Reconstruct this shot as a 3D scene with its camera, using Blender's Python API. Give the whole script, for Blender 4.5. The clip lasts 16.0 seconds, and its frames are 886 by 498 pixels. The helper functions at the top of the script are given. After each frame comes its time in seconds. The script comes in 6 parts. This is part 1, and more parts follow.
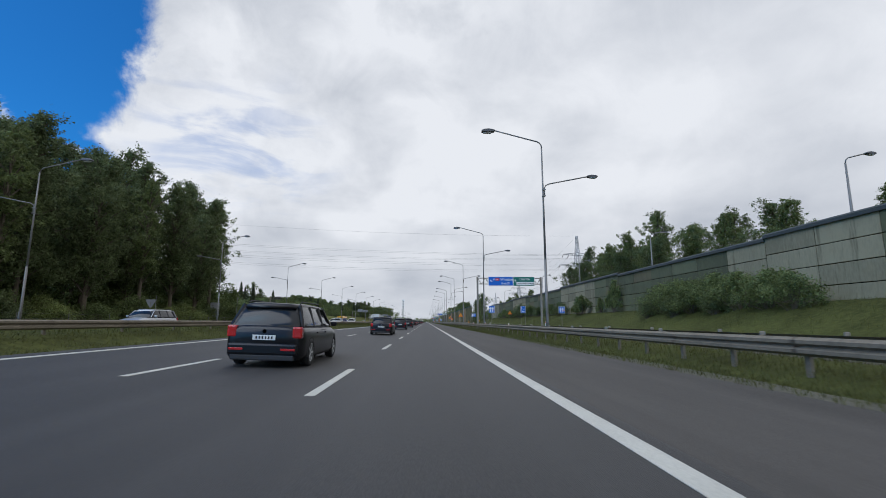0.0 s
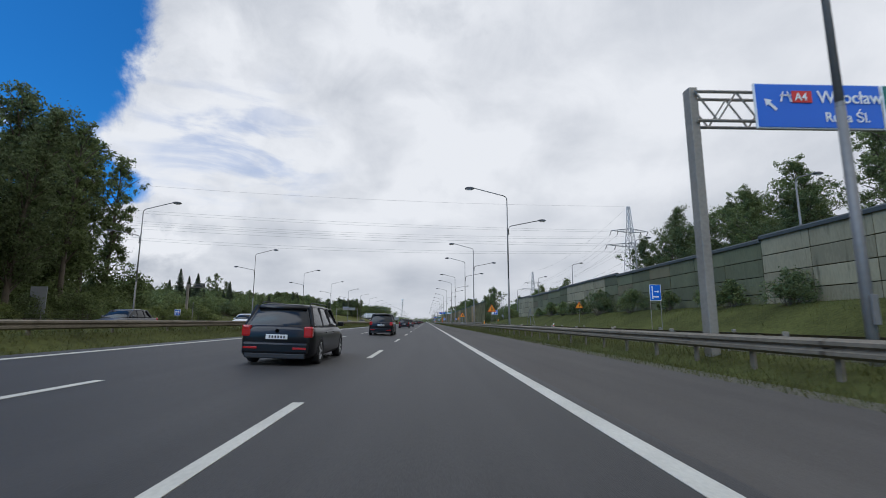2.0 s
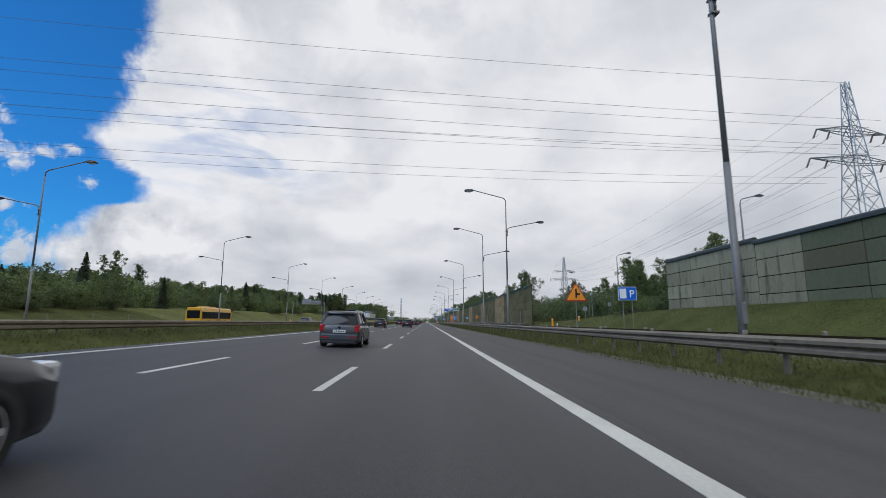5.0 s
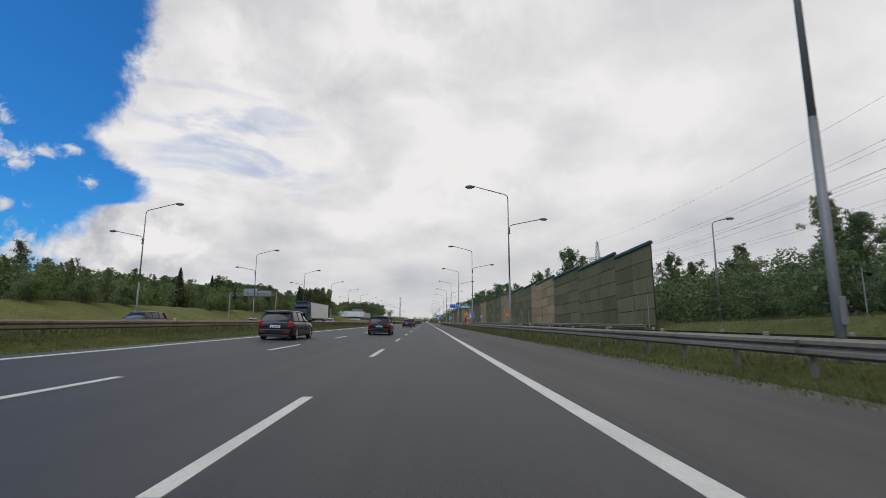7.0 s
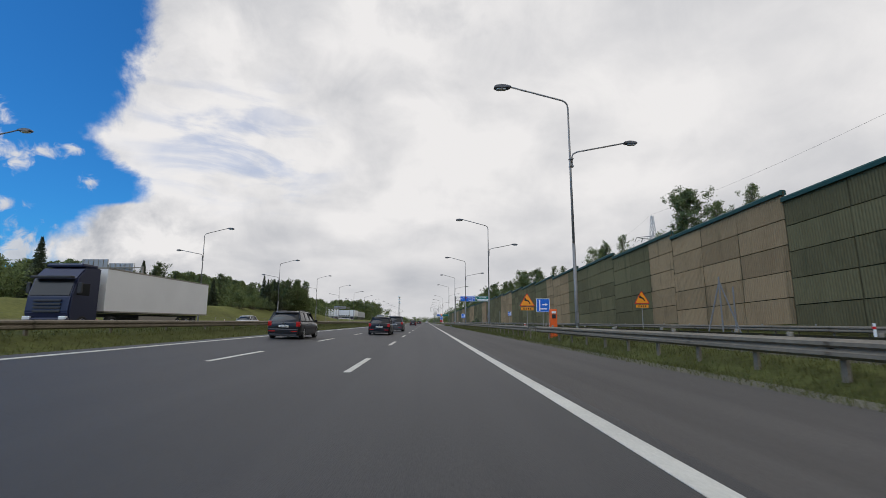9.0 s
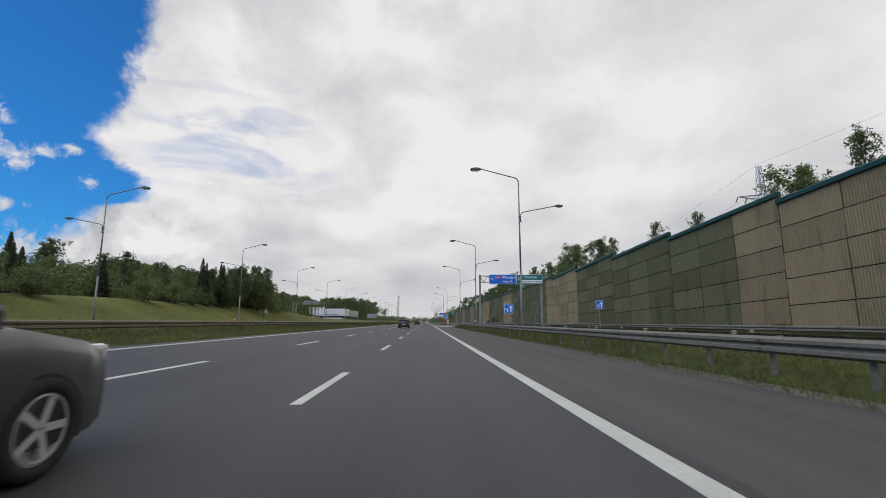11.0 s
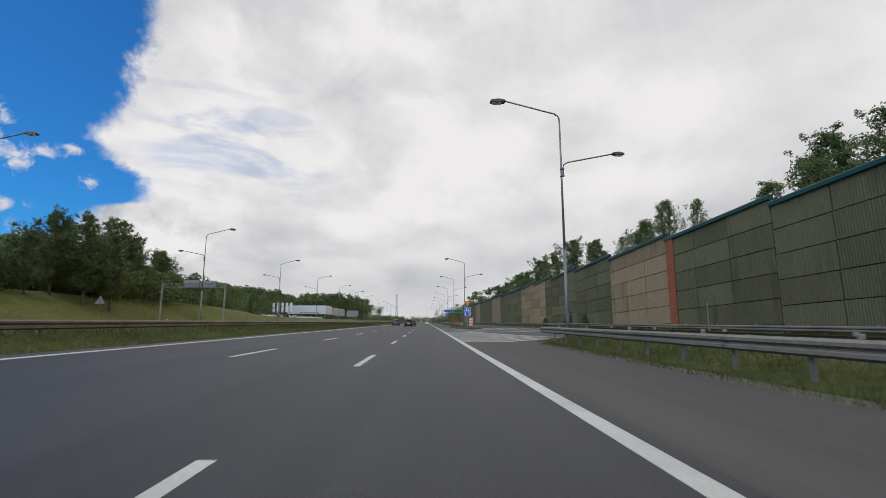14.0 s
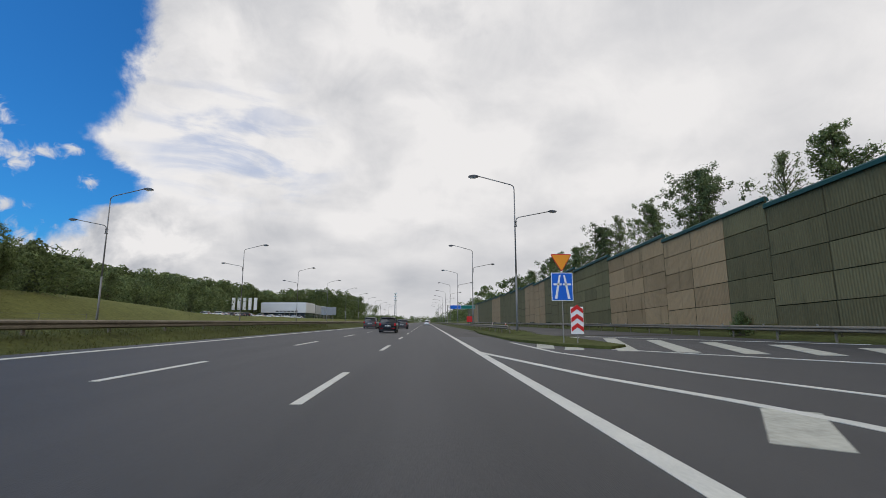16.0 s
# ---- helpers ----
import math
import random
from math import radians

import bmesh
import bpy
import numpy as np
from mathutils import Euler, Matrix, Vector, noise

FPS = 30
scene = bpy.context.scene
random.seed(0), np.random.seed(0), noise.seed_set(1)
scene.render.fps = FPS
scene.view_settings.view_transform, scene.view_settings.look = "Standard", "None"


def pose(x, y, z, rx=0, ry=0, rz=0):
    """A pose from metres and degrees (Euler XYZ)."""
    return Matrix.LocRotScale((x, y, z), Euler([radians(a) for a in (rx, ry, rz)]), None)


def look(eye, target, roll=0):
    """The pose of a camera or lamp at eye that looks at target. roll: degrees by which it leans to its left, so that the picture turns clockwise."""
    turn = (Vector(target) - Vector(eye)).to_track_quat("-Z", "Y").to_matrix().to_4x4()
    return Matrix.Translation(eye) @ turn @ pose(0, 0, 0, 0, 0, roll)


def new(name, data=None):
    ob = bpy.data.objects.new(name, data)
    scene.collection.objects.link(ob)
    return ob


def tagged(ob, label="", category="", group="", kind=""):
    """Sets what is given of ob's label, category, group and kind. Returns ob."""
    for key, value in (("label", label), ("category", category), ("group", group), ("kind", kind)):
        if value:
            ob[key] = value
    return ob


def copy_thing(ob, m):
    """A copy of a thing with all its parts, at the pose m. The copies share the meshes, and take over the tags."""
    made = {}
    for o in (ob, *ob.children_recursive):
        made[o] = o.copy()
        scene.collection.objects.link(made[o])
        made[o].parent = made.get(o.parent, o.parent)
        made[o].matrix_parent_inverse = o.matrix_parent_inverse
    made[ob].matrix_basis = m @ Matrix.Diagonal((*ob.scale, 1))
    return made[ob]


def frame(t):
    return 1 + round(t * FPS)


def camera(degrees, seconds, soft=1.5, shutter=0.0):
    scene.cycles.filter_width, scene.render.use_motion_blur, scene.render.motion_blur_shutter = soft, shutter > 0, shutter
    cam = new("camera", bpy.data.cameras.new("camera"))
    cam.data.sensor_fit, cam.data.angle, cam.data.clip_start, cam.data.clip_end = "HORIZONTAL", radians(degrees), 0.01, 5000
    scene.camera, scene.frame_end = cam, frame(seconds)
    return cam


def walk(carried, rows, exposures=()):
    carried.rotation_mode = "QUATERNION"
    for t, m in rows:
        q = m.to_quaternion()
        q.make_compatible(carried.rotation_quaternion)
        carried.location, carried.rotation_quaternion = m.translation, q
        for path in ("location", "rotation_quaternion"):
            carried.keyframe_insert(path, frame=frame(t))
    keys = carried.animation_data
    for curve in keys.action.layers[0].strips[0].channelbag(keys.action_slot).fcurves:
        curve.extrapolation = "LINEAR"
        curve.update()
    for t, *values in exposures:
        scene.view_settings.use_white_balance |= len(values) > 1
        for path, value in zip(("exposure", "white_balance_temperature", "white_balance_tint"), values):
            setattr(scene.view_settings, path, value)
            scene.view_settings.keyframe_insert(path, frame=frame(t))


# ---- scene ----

# ---------- camera ----------
cam = camera(87.2, 16.0, soft=0.5, shutter=0.06)
SPEED = 26.3
EYE = 1.1
walk(cam, [(k * 0.5, pose(0, SPEED * k * 0.5, EYE, 90 + 8.9, 0, -2.0)) for k in range(33)],
     [(0, -0.09, 6000, 10), (2, -0.09, 6000, 10), (4.2, -0.09, 6000, 10), (6.3, -0.09, 6450, 11), (9, -0.09, 6450, 11), (16, -0.09, 6450, 11)])

# ---------- world and sun ----------
world = bpy.data.worlds.new("sky")
scene.world = world
world.use_nodes = True


def sky_nodes(tree):
    n, l = tree.nodes, tree.links
    n.clear()
    out = n.new("ShaderNodeOutputWorld")
    bg = n.new("ShaderNodeBackground")
    l.new(bg.outputs[0], out.inputs[0])
    sky = n.new("ShaderNodeTexSky")
    sky.sky_type = "NISHITA"
    sky.sun_disc = False
    sky.sun_elevation, sky.sun_rotation = radians(48), radians(-132)
    co = n.new("ShaderNodeTexCoord")
    sep = n.new("ShaderNodeSeparateXYZ")
    l.new(co.outputs["Generated"], sep.inputs[0])

    def math_(op, a, b=None, c=None, clamp=False):
        m = n.new("ShaderNodeMath")
        m.operation, m.use_clamp = op, clamp
        for k, v in enumerate((a, b, c)):
            if v is None:
                continue
            if isinstance(v, (int, float)):
                m.inputs[k].default_value = v
            else:
                l.new(v, m.inputs[k])
        return m.outputs[0]

    # clouds lie on a flat layer: the direction is divided by its height
    zz = math_("ADD", math_("MAXIMUM", sep.outputs[2], 0.0), 0.26)
    comb = n.new("ShaderNodeCombineXYZ")
    l.new(math_("DIVIDE", sep.outputs[0], zz), comb.inputs[0])
    l.new(math_("DIVIDE", sep.outputs[1], zz), comb.inputs[1])

    def noise_(scale, detail, rough, vec, dist=0.0):
        t = n.new("ShaderNodeTexNoise")
        t.inputs["Scale"].default_value, t.inputs["Detail"].default_value = scale, detail
        t.inputs["Roughness"].default_value, t.inputs["Distortion"].default_value = rough, dist
        l.new(vec, t.inputs["Vector"])
        return t.outputs["Fac"]

    def span(value, a, b, c=0.0, d=1.0, smooth=True):
        r = n.new("ShaderNodeMapRange")
        r.interpolation_type = "SMOOTHSTEP" if smooth else "LINEAR"
        for key, v in (("From Min", a), ("From Max", b), ("To Min", c), ("To Max", d)):
            r.inputs[key].default_value = v
        l.new(value, r.inputs["Value"])
        return r.outputs[0]

    # azimuth, 0 straight ahead along the road, positive to the right, and height
    az = math_("ARCTAN2", sep.outputs[0], sep.outputs[1])
    up = sep.outputs[2]
    flat = n.new("ShaderNodeCombineXYZ")
    l.new(math_("MULTIPLY", az, 2.2), flat.inputs[0])
    l.new(math_("MULTIPLY", up, 9.0), flat.inputs[1])

    big = noise_(0.8, 4, 0.5, comb.outputs[0], 0.3)
    veil = noise_(1.9, 6, 0.48, comb.outputs[0], 0.25)
    edge = noise_(7.0, 9, 0.62, co.outputs["Generated"], 0.4)
    wide = noise_(2.6, 2, 0.5, co.outputs["Generated"], 0.0)
    puff = noise_(13.0, 8, 0.56, co.outputs["Generated"], 0.25)
    streak = noise_(2.3, 6, 0.55, flat.outputs[0], 0.5)

    wisp = noise_(38.0, 7, 0.6, co.outputs["Generated"], 0.6)

    def heap(a, z, ra, rz, ragged, soft, grain=puff):
        """A cloud of its own at an azimuth and height, with a ragged rim."""
        da = math_("DIVIDE", math_("SUBTRACT", az, a), ra)
        dz = math_("DIVIDE", math_("SUBTRACT", up, z), rz)
        dist = math_("SQRT", math_("ADD", math_("MULTIPLY", da, da), math_("MULTIPLY", dz, dz)))
        return span(math_("ADD", math_("SUBTRACT", 1.0, dist), math_("MULTIPLY", math_("SUBTRACT", grain, 0.5), ragged)), 0.1, 0.1 + soft)

    # the deck's edge swings to and fro with height
    swing = n.new("ShaderNodeValToRGB")
    swing.color_ramp.interpolation = "EASE"
    stops = [(0.0, 0.2), (0.11, 0.24), (0.16, 0.36), (0.195, 0.44), (0.215, 0.74), (0.25, 0.76), (0.285, 0.50), (0.31, 0.44), (0.36, 0.50), (0.43, 0.57), (0.475, 0.63), (0.6, 0.74)]
    while len(swing.color_ramp.elements) < len(stops):
        swing.color_ramp.elements.new(0.5)
    for e, (z, v) in zip(swing.color_ramp.elements, stops):
        e.position, e.color = z / 0.6, (v, v, v, 1)
    l.new(span(up, 0.0, 0.6, smooth=False), swing.inputs[0])
    rim = math_("ADD", math_("MULTIPLY", swing.outputs[0], 0.25), -0.75)
    bank = math_("SUBTRACT", az, rim)
    bank = math_("ADD", bank, math_("MULTIPLY", math_("SUBTRACT", edge, 0.5), 0.20))
    bank = math_("ADD", bank, math_("MULTIPLY", math_("SUBTRACT", wide, 0.5), 0.05))
    deck = span(bank, -0.012, 0.034)
    # thin gaps in the deck, where the blue shows through, towards the clear side
    thin = math_("MULTIPLY", heap(-0.40, 0.335, 0.30, 0.17, 0.6, 0.8), span(streak, 0.43, 0.63))
    deck = math_("MULTIPLY", deck, math_("SUBTRACT", 1.0, math_("MULTIPLY", thin, 0.42)))
    # small fair-weather clouds in the clear part
    small = None
    for a, z, ra, rz in ((-0.750, 0.255, 0.05, 0.022), (-0.700, 0.272, 0.03, 0.020), (-0.735, 0.180, 0.03, 0.014), (-0.66, 0.285, 0.02, 0.010), (-0.70, 0.115, 0.10, 0.045), (-0.632, 0.235, 0.022, 0.016), (-0.83, 0.30, 0.08, 0.04), (-0.86, 0.15, 0.10, 0.04)):
        one = heap(a, z, ra, rz, 4.5, 1.3, wisp)
        small = one if small is None else math_("MAXIMUM", small, one)
    cover = math_("MAXIMUM", deck, math_("MULTIPLY", small, 0.9), clamp=True)
    ramp = n.new("ShaderNodeValToRGB")
    ramp.color_ramp.elements[0].position, ramp.color_ramp.elements[1].position = 0.35, 0.575
    ramp.color_ramp.elements[0].color = (0.39, 0.415, 0.46, 1)
    ramp.color_ramp.elements[1].color = (0.90, 0.885, 0.87, 1)
    # billows stand out towards the clear side and flatten into a grey sheet beyond
    tone = math_("ADD", math_("MULTIPLY", big, 0.42), math_("MULTIPLY", veil, 0.40))
    tone = math_("ADD", tone, math_("MULTIPLY", edge, 0.18))
    relief = math_("MULTIPLY", span(az, -0.5, 0.7, 1.25, 0.65), span(up, 0.02, 0.30, 0.35, 1.0))
    tone = math_("ADD", math_("MULTIPLY", math_("SUBTRACT", tone, 0.5), relief), span(az, 0.2, 0.8, 0.540, 0.518))
    tone = math_("ADD", tone, math_("MULTIPLY", math_("MULTIPLY", math_("SUBTRACT", puff, 0.44), 0.5), math_("MULTIPLY", span(az, -0.35, -0.55), span(up, 0.30, 0.16))))
    tone = math_("ADD", tone, math_("MULTIPLY", heap(-0.46, 0.50, 0.14, 0.09, 1.2, 0.9), 0.07))
    tone = math_("SUBTRACT", tone, math_("MULTIPLY", heap(-0.02, 0.585, 0.24, 0.06, 2.4, 1.0), 0.07))
    tone = math_("ADD", tone, math_("MULTIPLY", heap(-0.57, 0.165, 0.17, 0.09, 2.2, 1.0), 0.075))
    l.new(math_("ADD", tone, span(up, 0.0, 0.30, -0.075, 0.01)), ramp.inputs[0])
    skyc = n.new("ShaderNodeMix")
    skyc.data_type, skyc.blend_type = "RGBA", "MULTIPLY"
    skyc.inputs[0].default_value = 1.0
    l.new(sky.outputs[0], skyc.inputs[6])
    skyc.inputs[7].default_value = (0.019, 0.083, 0.148, 1)
    mix = n.new("ShaderNodeMix")
    mix.data_type = "RGBA"
    l.new(cover, mix.inputs[0])
    l.new(skyc.outputs[2], mix.inputs[6])
    l.new(ramp.outputs[0], mix.inputs[7])
    l.new(mix.outputs[2], bg.inputs[0])
    bg.inputs[1].default_value = 1.0


sky_nodes(world.node_tree)
sun = new("sun", bpy.data.lights.new("sun", "SUN"))
sun.data.energy, sun.data.angle, sun.data.color = 2.0, radians(60), (1.0, 0.94, 0.84)
sun.matrix_world = look((-60, -55, 90), (0, 0, 0))

# ---------- materials ----------


def material(name, base, rough=0.6, metal=0.0, vary=0.15, scale=3.0, fine=40.0, bump=0.0, bump_scale=60.0, coat=0.0, random_by=None, stretch=(1, 1, 1), spec=0.5):
    """Base colour with large stains and fine grain in world metres, and relief."""
    m = bpy.data.materials.new(name)
    m.use_nodes = True
    n, l = m.node_tree.nodes, m.node_tree.links
    p = n["Principled BSDF"]
    p.inputs["Roughness"].default_value, p.inputs["Metallic"].default_value = rough, metal
    p.inputs["Coat Weight"].default_value, p.inputs["Coat Roughness"].default_value = coat, 0.05
    p.inputs["Specular IOR Level"].default_value = spec
    geo = n.new("ShaderNodeNewGeometry")
    mp = n.new("ShaderNodeMapping")
    mp.inputs["Scale"].default_value = stretch
    l.new(geo.outputs["Position"], mp.inputs[0])
    t1, t2 = n.new("ShaderNodeTexNoise"), n.new("ShaderNodeTexNoise")
    t1.inputs["Scale"].default_value, t2.inputs["Scale"].default_value = 1.0 / scale, fine
    t1.inputs["Detail"].default_value, t2.inputs["Detail"].default_value = 4, 2
    l.new(mp.outputs[0], t1.inputs["Vector"])
    l.new(mp.outputs[0], t2.inputs["Vector"])
    add = n.new("ShaderNodeMath")
    add.operation = "ADD"
    l.new(t1.outputs["Fac"], add.inputs[0])
    l.new(t2.outputs["Fac"], add.inputs[1])
    last = add.outputs[0]
    if random_by:
        if random_by == "object":
            src = n.new("ShaderNodeObjectInfo").outputs["Random"]
        else:
            src = geo.outputs["Random Per Island"]
        a2 = n.new("ShaderNodeMath")
        a2.operation = "MULTIPLY_ADD"
        l.new(src, a2.inputs[0])
        a2.inputs[1].default_value = 0.9
        a3 = n.new("ShaderNodeMath")
        a3.operation = "SUBTRACT"
        l.new(last, a3.inputs[0])
        a3.inputs[1].default_value = 0.45
        l.new(a3.outputs[0], a2.inputs[2])
        last = a2.outputs[0]
    mr = n.new("ShaderNodeMapRange")
    mr.inputs["From Min"].default_value, mr.inputs["From Max"].default_value = 0.55, 1.45
    mr.inputs["To Min"].default_value, mr.inputs["To Max"].default_value = 1 - vary, 1 + vary
    l.new(last, mr.inputs["Value"])
    mx = n.new("ShaderNodeVectorMath")
    mx.operation = "SCALE"
    mx.inputs[0].default_value = base
    l.new(mr.outputs[0], mx.inputs["Scale"])
    l.new(mx.outputs[0], p.inputs["Base Color"])
    if bump:
        tb, bp = n.new("ShaderNodeTexNoise"), n.new("ShaderNodeBump")
        tb.inputs["Scale"].default_value, tb.inputs["Detail"].default_value = bump_scale, 3
        l.new(mp.outputs[0], tb.inputs["Vector"])
        l.new(tb.outputs["Fac"], bp.inputs["Height"])
        bp.inputs["Strength"].default_value, bp.inputs["Distance"].default_value = bump, 0.02
        l.new(bp.outputs[0], p.inputs["Normal"])
    return m


def leaf_material(name, base, vary=0.5):
    m = material(name, base, rough=0.6, vary=vary, scale=6, fine=1.5, random_by="island", spec=0.25)
    n, l = m.node_tree.nodes, m.node_tree.links
    tr, mx = n.new("ShaderNodeBsdfTranslucent"), n.new("ShaderNodeMixShader")
    col = n["Principled BSDF"].inputs["Base Color"].links[0].from_socket
    l.new(col, tr.inputs["Color"])
    mx.inputs[0].default_value = 0.5
    l.new(n["Principled BSDF"].outputs[0], mx.inputs[1])
    l.new(tr.outputs[0], mx.inputs[2])
    l.new(mx.outputs[0], n["Material Output"].inputs[0])
    return m


asphalt = material("asphalt", (0.0365, 0.0340, 0.0322), rough=0.66, vary=0.30, scale=1.6, fine=55, bump=0.5, bump_scale=110, stretch=(1, 0.10, 1), spec=0.5)
asphalt_old = material("asphalt_shoulder", (0.072, 0.064, 0.056), rough=0.8, vary=0.3, scale=2.5, fine=60, bump=0.4, bump_scale=90, stretch=(1, 0.25, 1), spec=0.3)


def tracked(m, amount):
    """Long wheel tracks and seams along the lanes, lighter and darker than the rest."""
    n, l = m.node_tree.nodes, m.node_tree.links
    p = n["Principled BSDF"]
    base = p.inputs["Base Color"].links[0].from_socket
    geo, mp, t, r, mx = n.new("ShaderNodeNewGeometry"), n.new("ShaderNodeMapping"), n.new("ShaderNodeTexNoise"), n.new("ShaderNodeMapRange"), n.new("ShaderNodeVectorMath")
    mp.inputs["Scale"].default_value = (1.25, 0.011, 1)
    t.inputs["Scale"].default_value, t.inputs["Detail"].default_value, t.inputs["Roughness"].default_value = 1.0, 5, 0.6
    r.inputs["From Min"].default_value, r.inputs["From Max"].default_value = 0.3, 0.7
    r.inputs["To Min"].default_value, r.inputs["To Max"].default_value = 1 - amount, 1 + amount
    mx.operation = "SCALE"
    l.new(geo.outputs["Position"], mp.inputs[0])
    l.new(mp.outputs[0], t.inputs["Vector"])
    l.new(t.outputs["Fac"], r.inputs["Value"])
    l.new(base, mx.inputs[0])
    l.new(r.outputs[0], mx.inputs["Scale"])
    l.new(mx.outputs[0], p.inputs["Base Color"])


tracked(asphalt, 0.20)
tracked(asphalt_old, 0.18)
road_paint = material("road_paint", (0.49, 0.47, 0.405), rough=0.6, vary=0.22, scale=0.8, fine=30, bump=0.2)
gore_paint = material("worn_gore_paint", (0.36, 0.345, 0.280), rough=0.7, vary=0.32, scale=0.5, fine=12, bump=0.2)
grass_mat = material("grass_ground", (0.066, 0.072, 0.021), rough=0.95, vary=0.55, scale=3, fine=4, bump=0.8, bump_scale=14, spec=0.1)
meadow_mat = material("meadow", (0.114, 0.118, 0.036), rough=0.95, vary=0.4, scale=9, fine=1.5, bump=0.8, bump_scale=6, spec=0.1)
blade_mat = leaf_material("grass_blades", (0.105, 0.112, 0.034), 0.4)
dirt_mat = material("verge_dirt", (0.098, 0.090, 0.062), rough=0.95, vary=0.4, scale=1.2, fine=14, bump=0.6, bump_scale=30)
steel = material("galvanised_steel", (0.268, 0.246, 0.208), rough=0.62, metal=0.35, vary=0.2, scale=1.5, fine=12)
rail_steel = material("weathered_rail_steel", (0.185, 0.158, 0.120), spec=0.2, rough=0.72, metal=0.05, vary=0.3, scale=2.0, fine=9)
pole_mat = material("painted_pole_steel", (0.185, 0.18, 0.172), rough=0.55, metal=0.2, vary=0.15, scale=2.0, fine=9)
lamp_mat = material("lamp_housing", (0.10, 0.10, 0.105), rough=0.45, metal=0.3, vary=0.1)
lens_mat = material("lamp_lens", (0.55, 0.55, 0.52), rough=0.15, vary=0.05)
concrete_mat = material("concrete", (0.36, 0.35, 0.32), rough=0.9, vary=0.2, scale=1.0, fine=20, bump=0.4)
sand_panel = material("sand_concrete_panel", (0.262, 0.184, 0.102), spec=0.15, rough=0.92, vary=0.17, scale=1.6, fine=9, bump=0.3, random_by="object", stretch=(1, 1, 0.35))
olive_panel = material("olive_concrete_panel", (0.121, 0.106, 0.055), spec=0.15, rough=0.92, vary=0.2, scale=1.8, fine=9, bump=0.3, random_by="object", stretch=(1, 1, 0.35))
pale_panel = material("pale_green_panel", (0.135, 0.118, 0.066), rough=0.92, vary=0.2, scale=1.8, fine=9, bump=0.3, random_by="object", stretch=(1, 1, 0.35))
chalk_panel = material("pale_grey_green_panel", (0.275, 0.248, 0.165), spec=0.15, rough=0.92, vary=0.22, scale=1.6, fine=9, bump=0.3, random_by="object", stretch=(1, 1, 0.3))
moss_panel = material("moss_green_panel", (0.115, 0.120, 0.066), rough=0.92, vary=0.22, scale=1.8, fine=9, bump=0.3, random_by="object", stretch=(1, 1, 0.35))


def streaked(m, colour, amount, run):
    """Dark rain streaks that run down a panel, ragged and uneven along the wall."""
    n, l = m.node_tree.nodes, m.node_tree.links
    p = n["Principled BSDF"]
    base = p.inputs["Base Color"].links[0].from_socket
    geo, mp, t, r, mx = n.new("ShaderNodeNewGeometry"), n.new("ShaderNodeMapping"), n.new("ShaderNodeTexNoise"), n.new("ShaderNodeMapRange"), n.new("ShaderNodeMix")
    mp.inputs["Scale"].default_value = (1, run, 0.16)
    t.inputs["Scale"].default_value, t.inputs["Detail"].default_value, t.inputs["Roughness"].default_value = 1.0, 6, 0.65
    r.inputs["From Min"].default_value, r.inputs["From Max"].default_value = 0.56, 0.70
    r.inputs["To Max"].default_value = amount
    mx.data_type = "RGBA"
    l.new(geo.outputs["Position"], mp.inputs[0])
    l.new(mp.outputs[0], t.inputs["Vector"])
    l.new(t.outputs["Fac"], r.inputs["Value"])
    l.new(r.outputs[0], mx.inputs[0])
    l.new(base, mx.inputs[6])
    mx.inputs[7].default_value = (*colour, 1)
    l.new(mx.outputs[2], p.inputs["Base Color"])


streaked(chalk_panel, (0.060, 0.058, 0.038), 0.75, 1.6)
streaked(moss_panel, (0.045, 0.052, 0.032), 0.5, 1.2)
streaked(pale_panel, (0.045, 0.045, 0.030), 0.6, 1.2)
streaked(sand_panel, (0.085, 0.066, 0.036), 0.6, 1.1)
streaked(olive_panel, (0.050, 0.050, 0.028), 0.6, 0.9)
rust_panel = material("orange_painted_panel", (0.30, 0.078, 0.027), rough=0.85, vary=0.3, scale=1.0, fine=9)
cap_mat = material("teal_painted_cap", (0.012, 0.056, 0.050), spec=0.25, rough=0.6, vary=0.2, scale=2.0)
cap_dark = material("dark_grey_cap", (0.045, 0.055, 0.055), rough=0.6, vary=0.2, scale=2.0)
joint_mat = material("dark_joint", (0.034, 0.031, 0.020), spec=0.05, rough=0.95, vary=0.2)
wall_post = material("concrete_post", (0.060, 0.053, 0.030), spec=0.05, rough=0.9, vary=0.25, scale=1.2, fine=12)
bark = material("bark", (0.11, 0.09, 0.065), rough=0.95, vary=0.4, scale=0.6, fine=9, bump=0.8, bump_scale=12)
leaf_dark = leaf_material("dark_leaves", (0.128, 0.160, 0.070))
leaf_mid = leaf_material("green_leaves", (0.148, 0.185, 0.070))
leaf_light = leaf_material("light_green_leaves", (0.185, 0.220, 0.075))
needle = leaf_material("spruce_needles", (0.086, 0.106, 0.062))
black_rubber = material("tyre_rubber", (0.018, 0.018, 0.018), rough=0.85, vary=0.15)
rim_mat = material("alloy_rim", (0.50, 0.51, 0.52), rough=0.45, metal=0.1, vary=0.05)
car_glass = material("tinted_car_glass", (0.012, 0.014, 0.016), rough=0.12, vary=0.02, spec=0.4)
black_plastic = material("black_plastic", (0.022, 0.022, 0.024), rough=0.6, vary=0.1)
tail_red = material("red_tail_lamp", (0.40, 0.012, 0.012), rough=0.2, vary=0.1, coat=0.6)
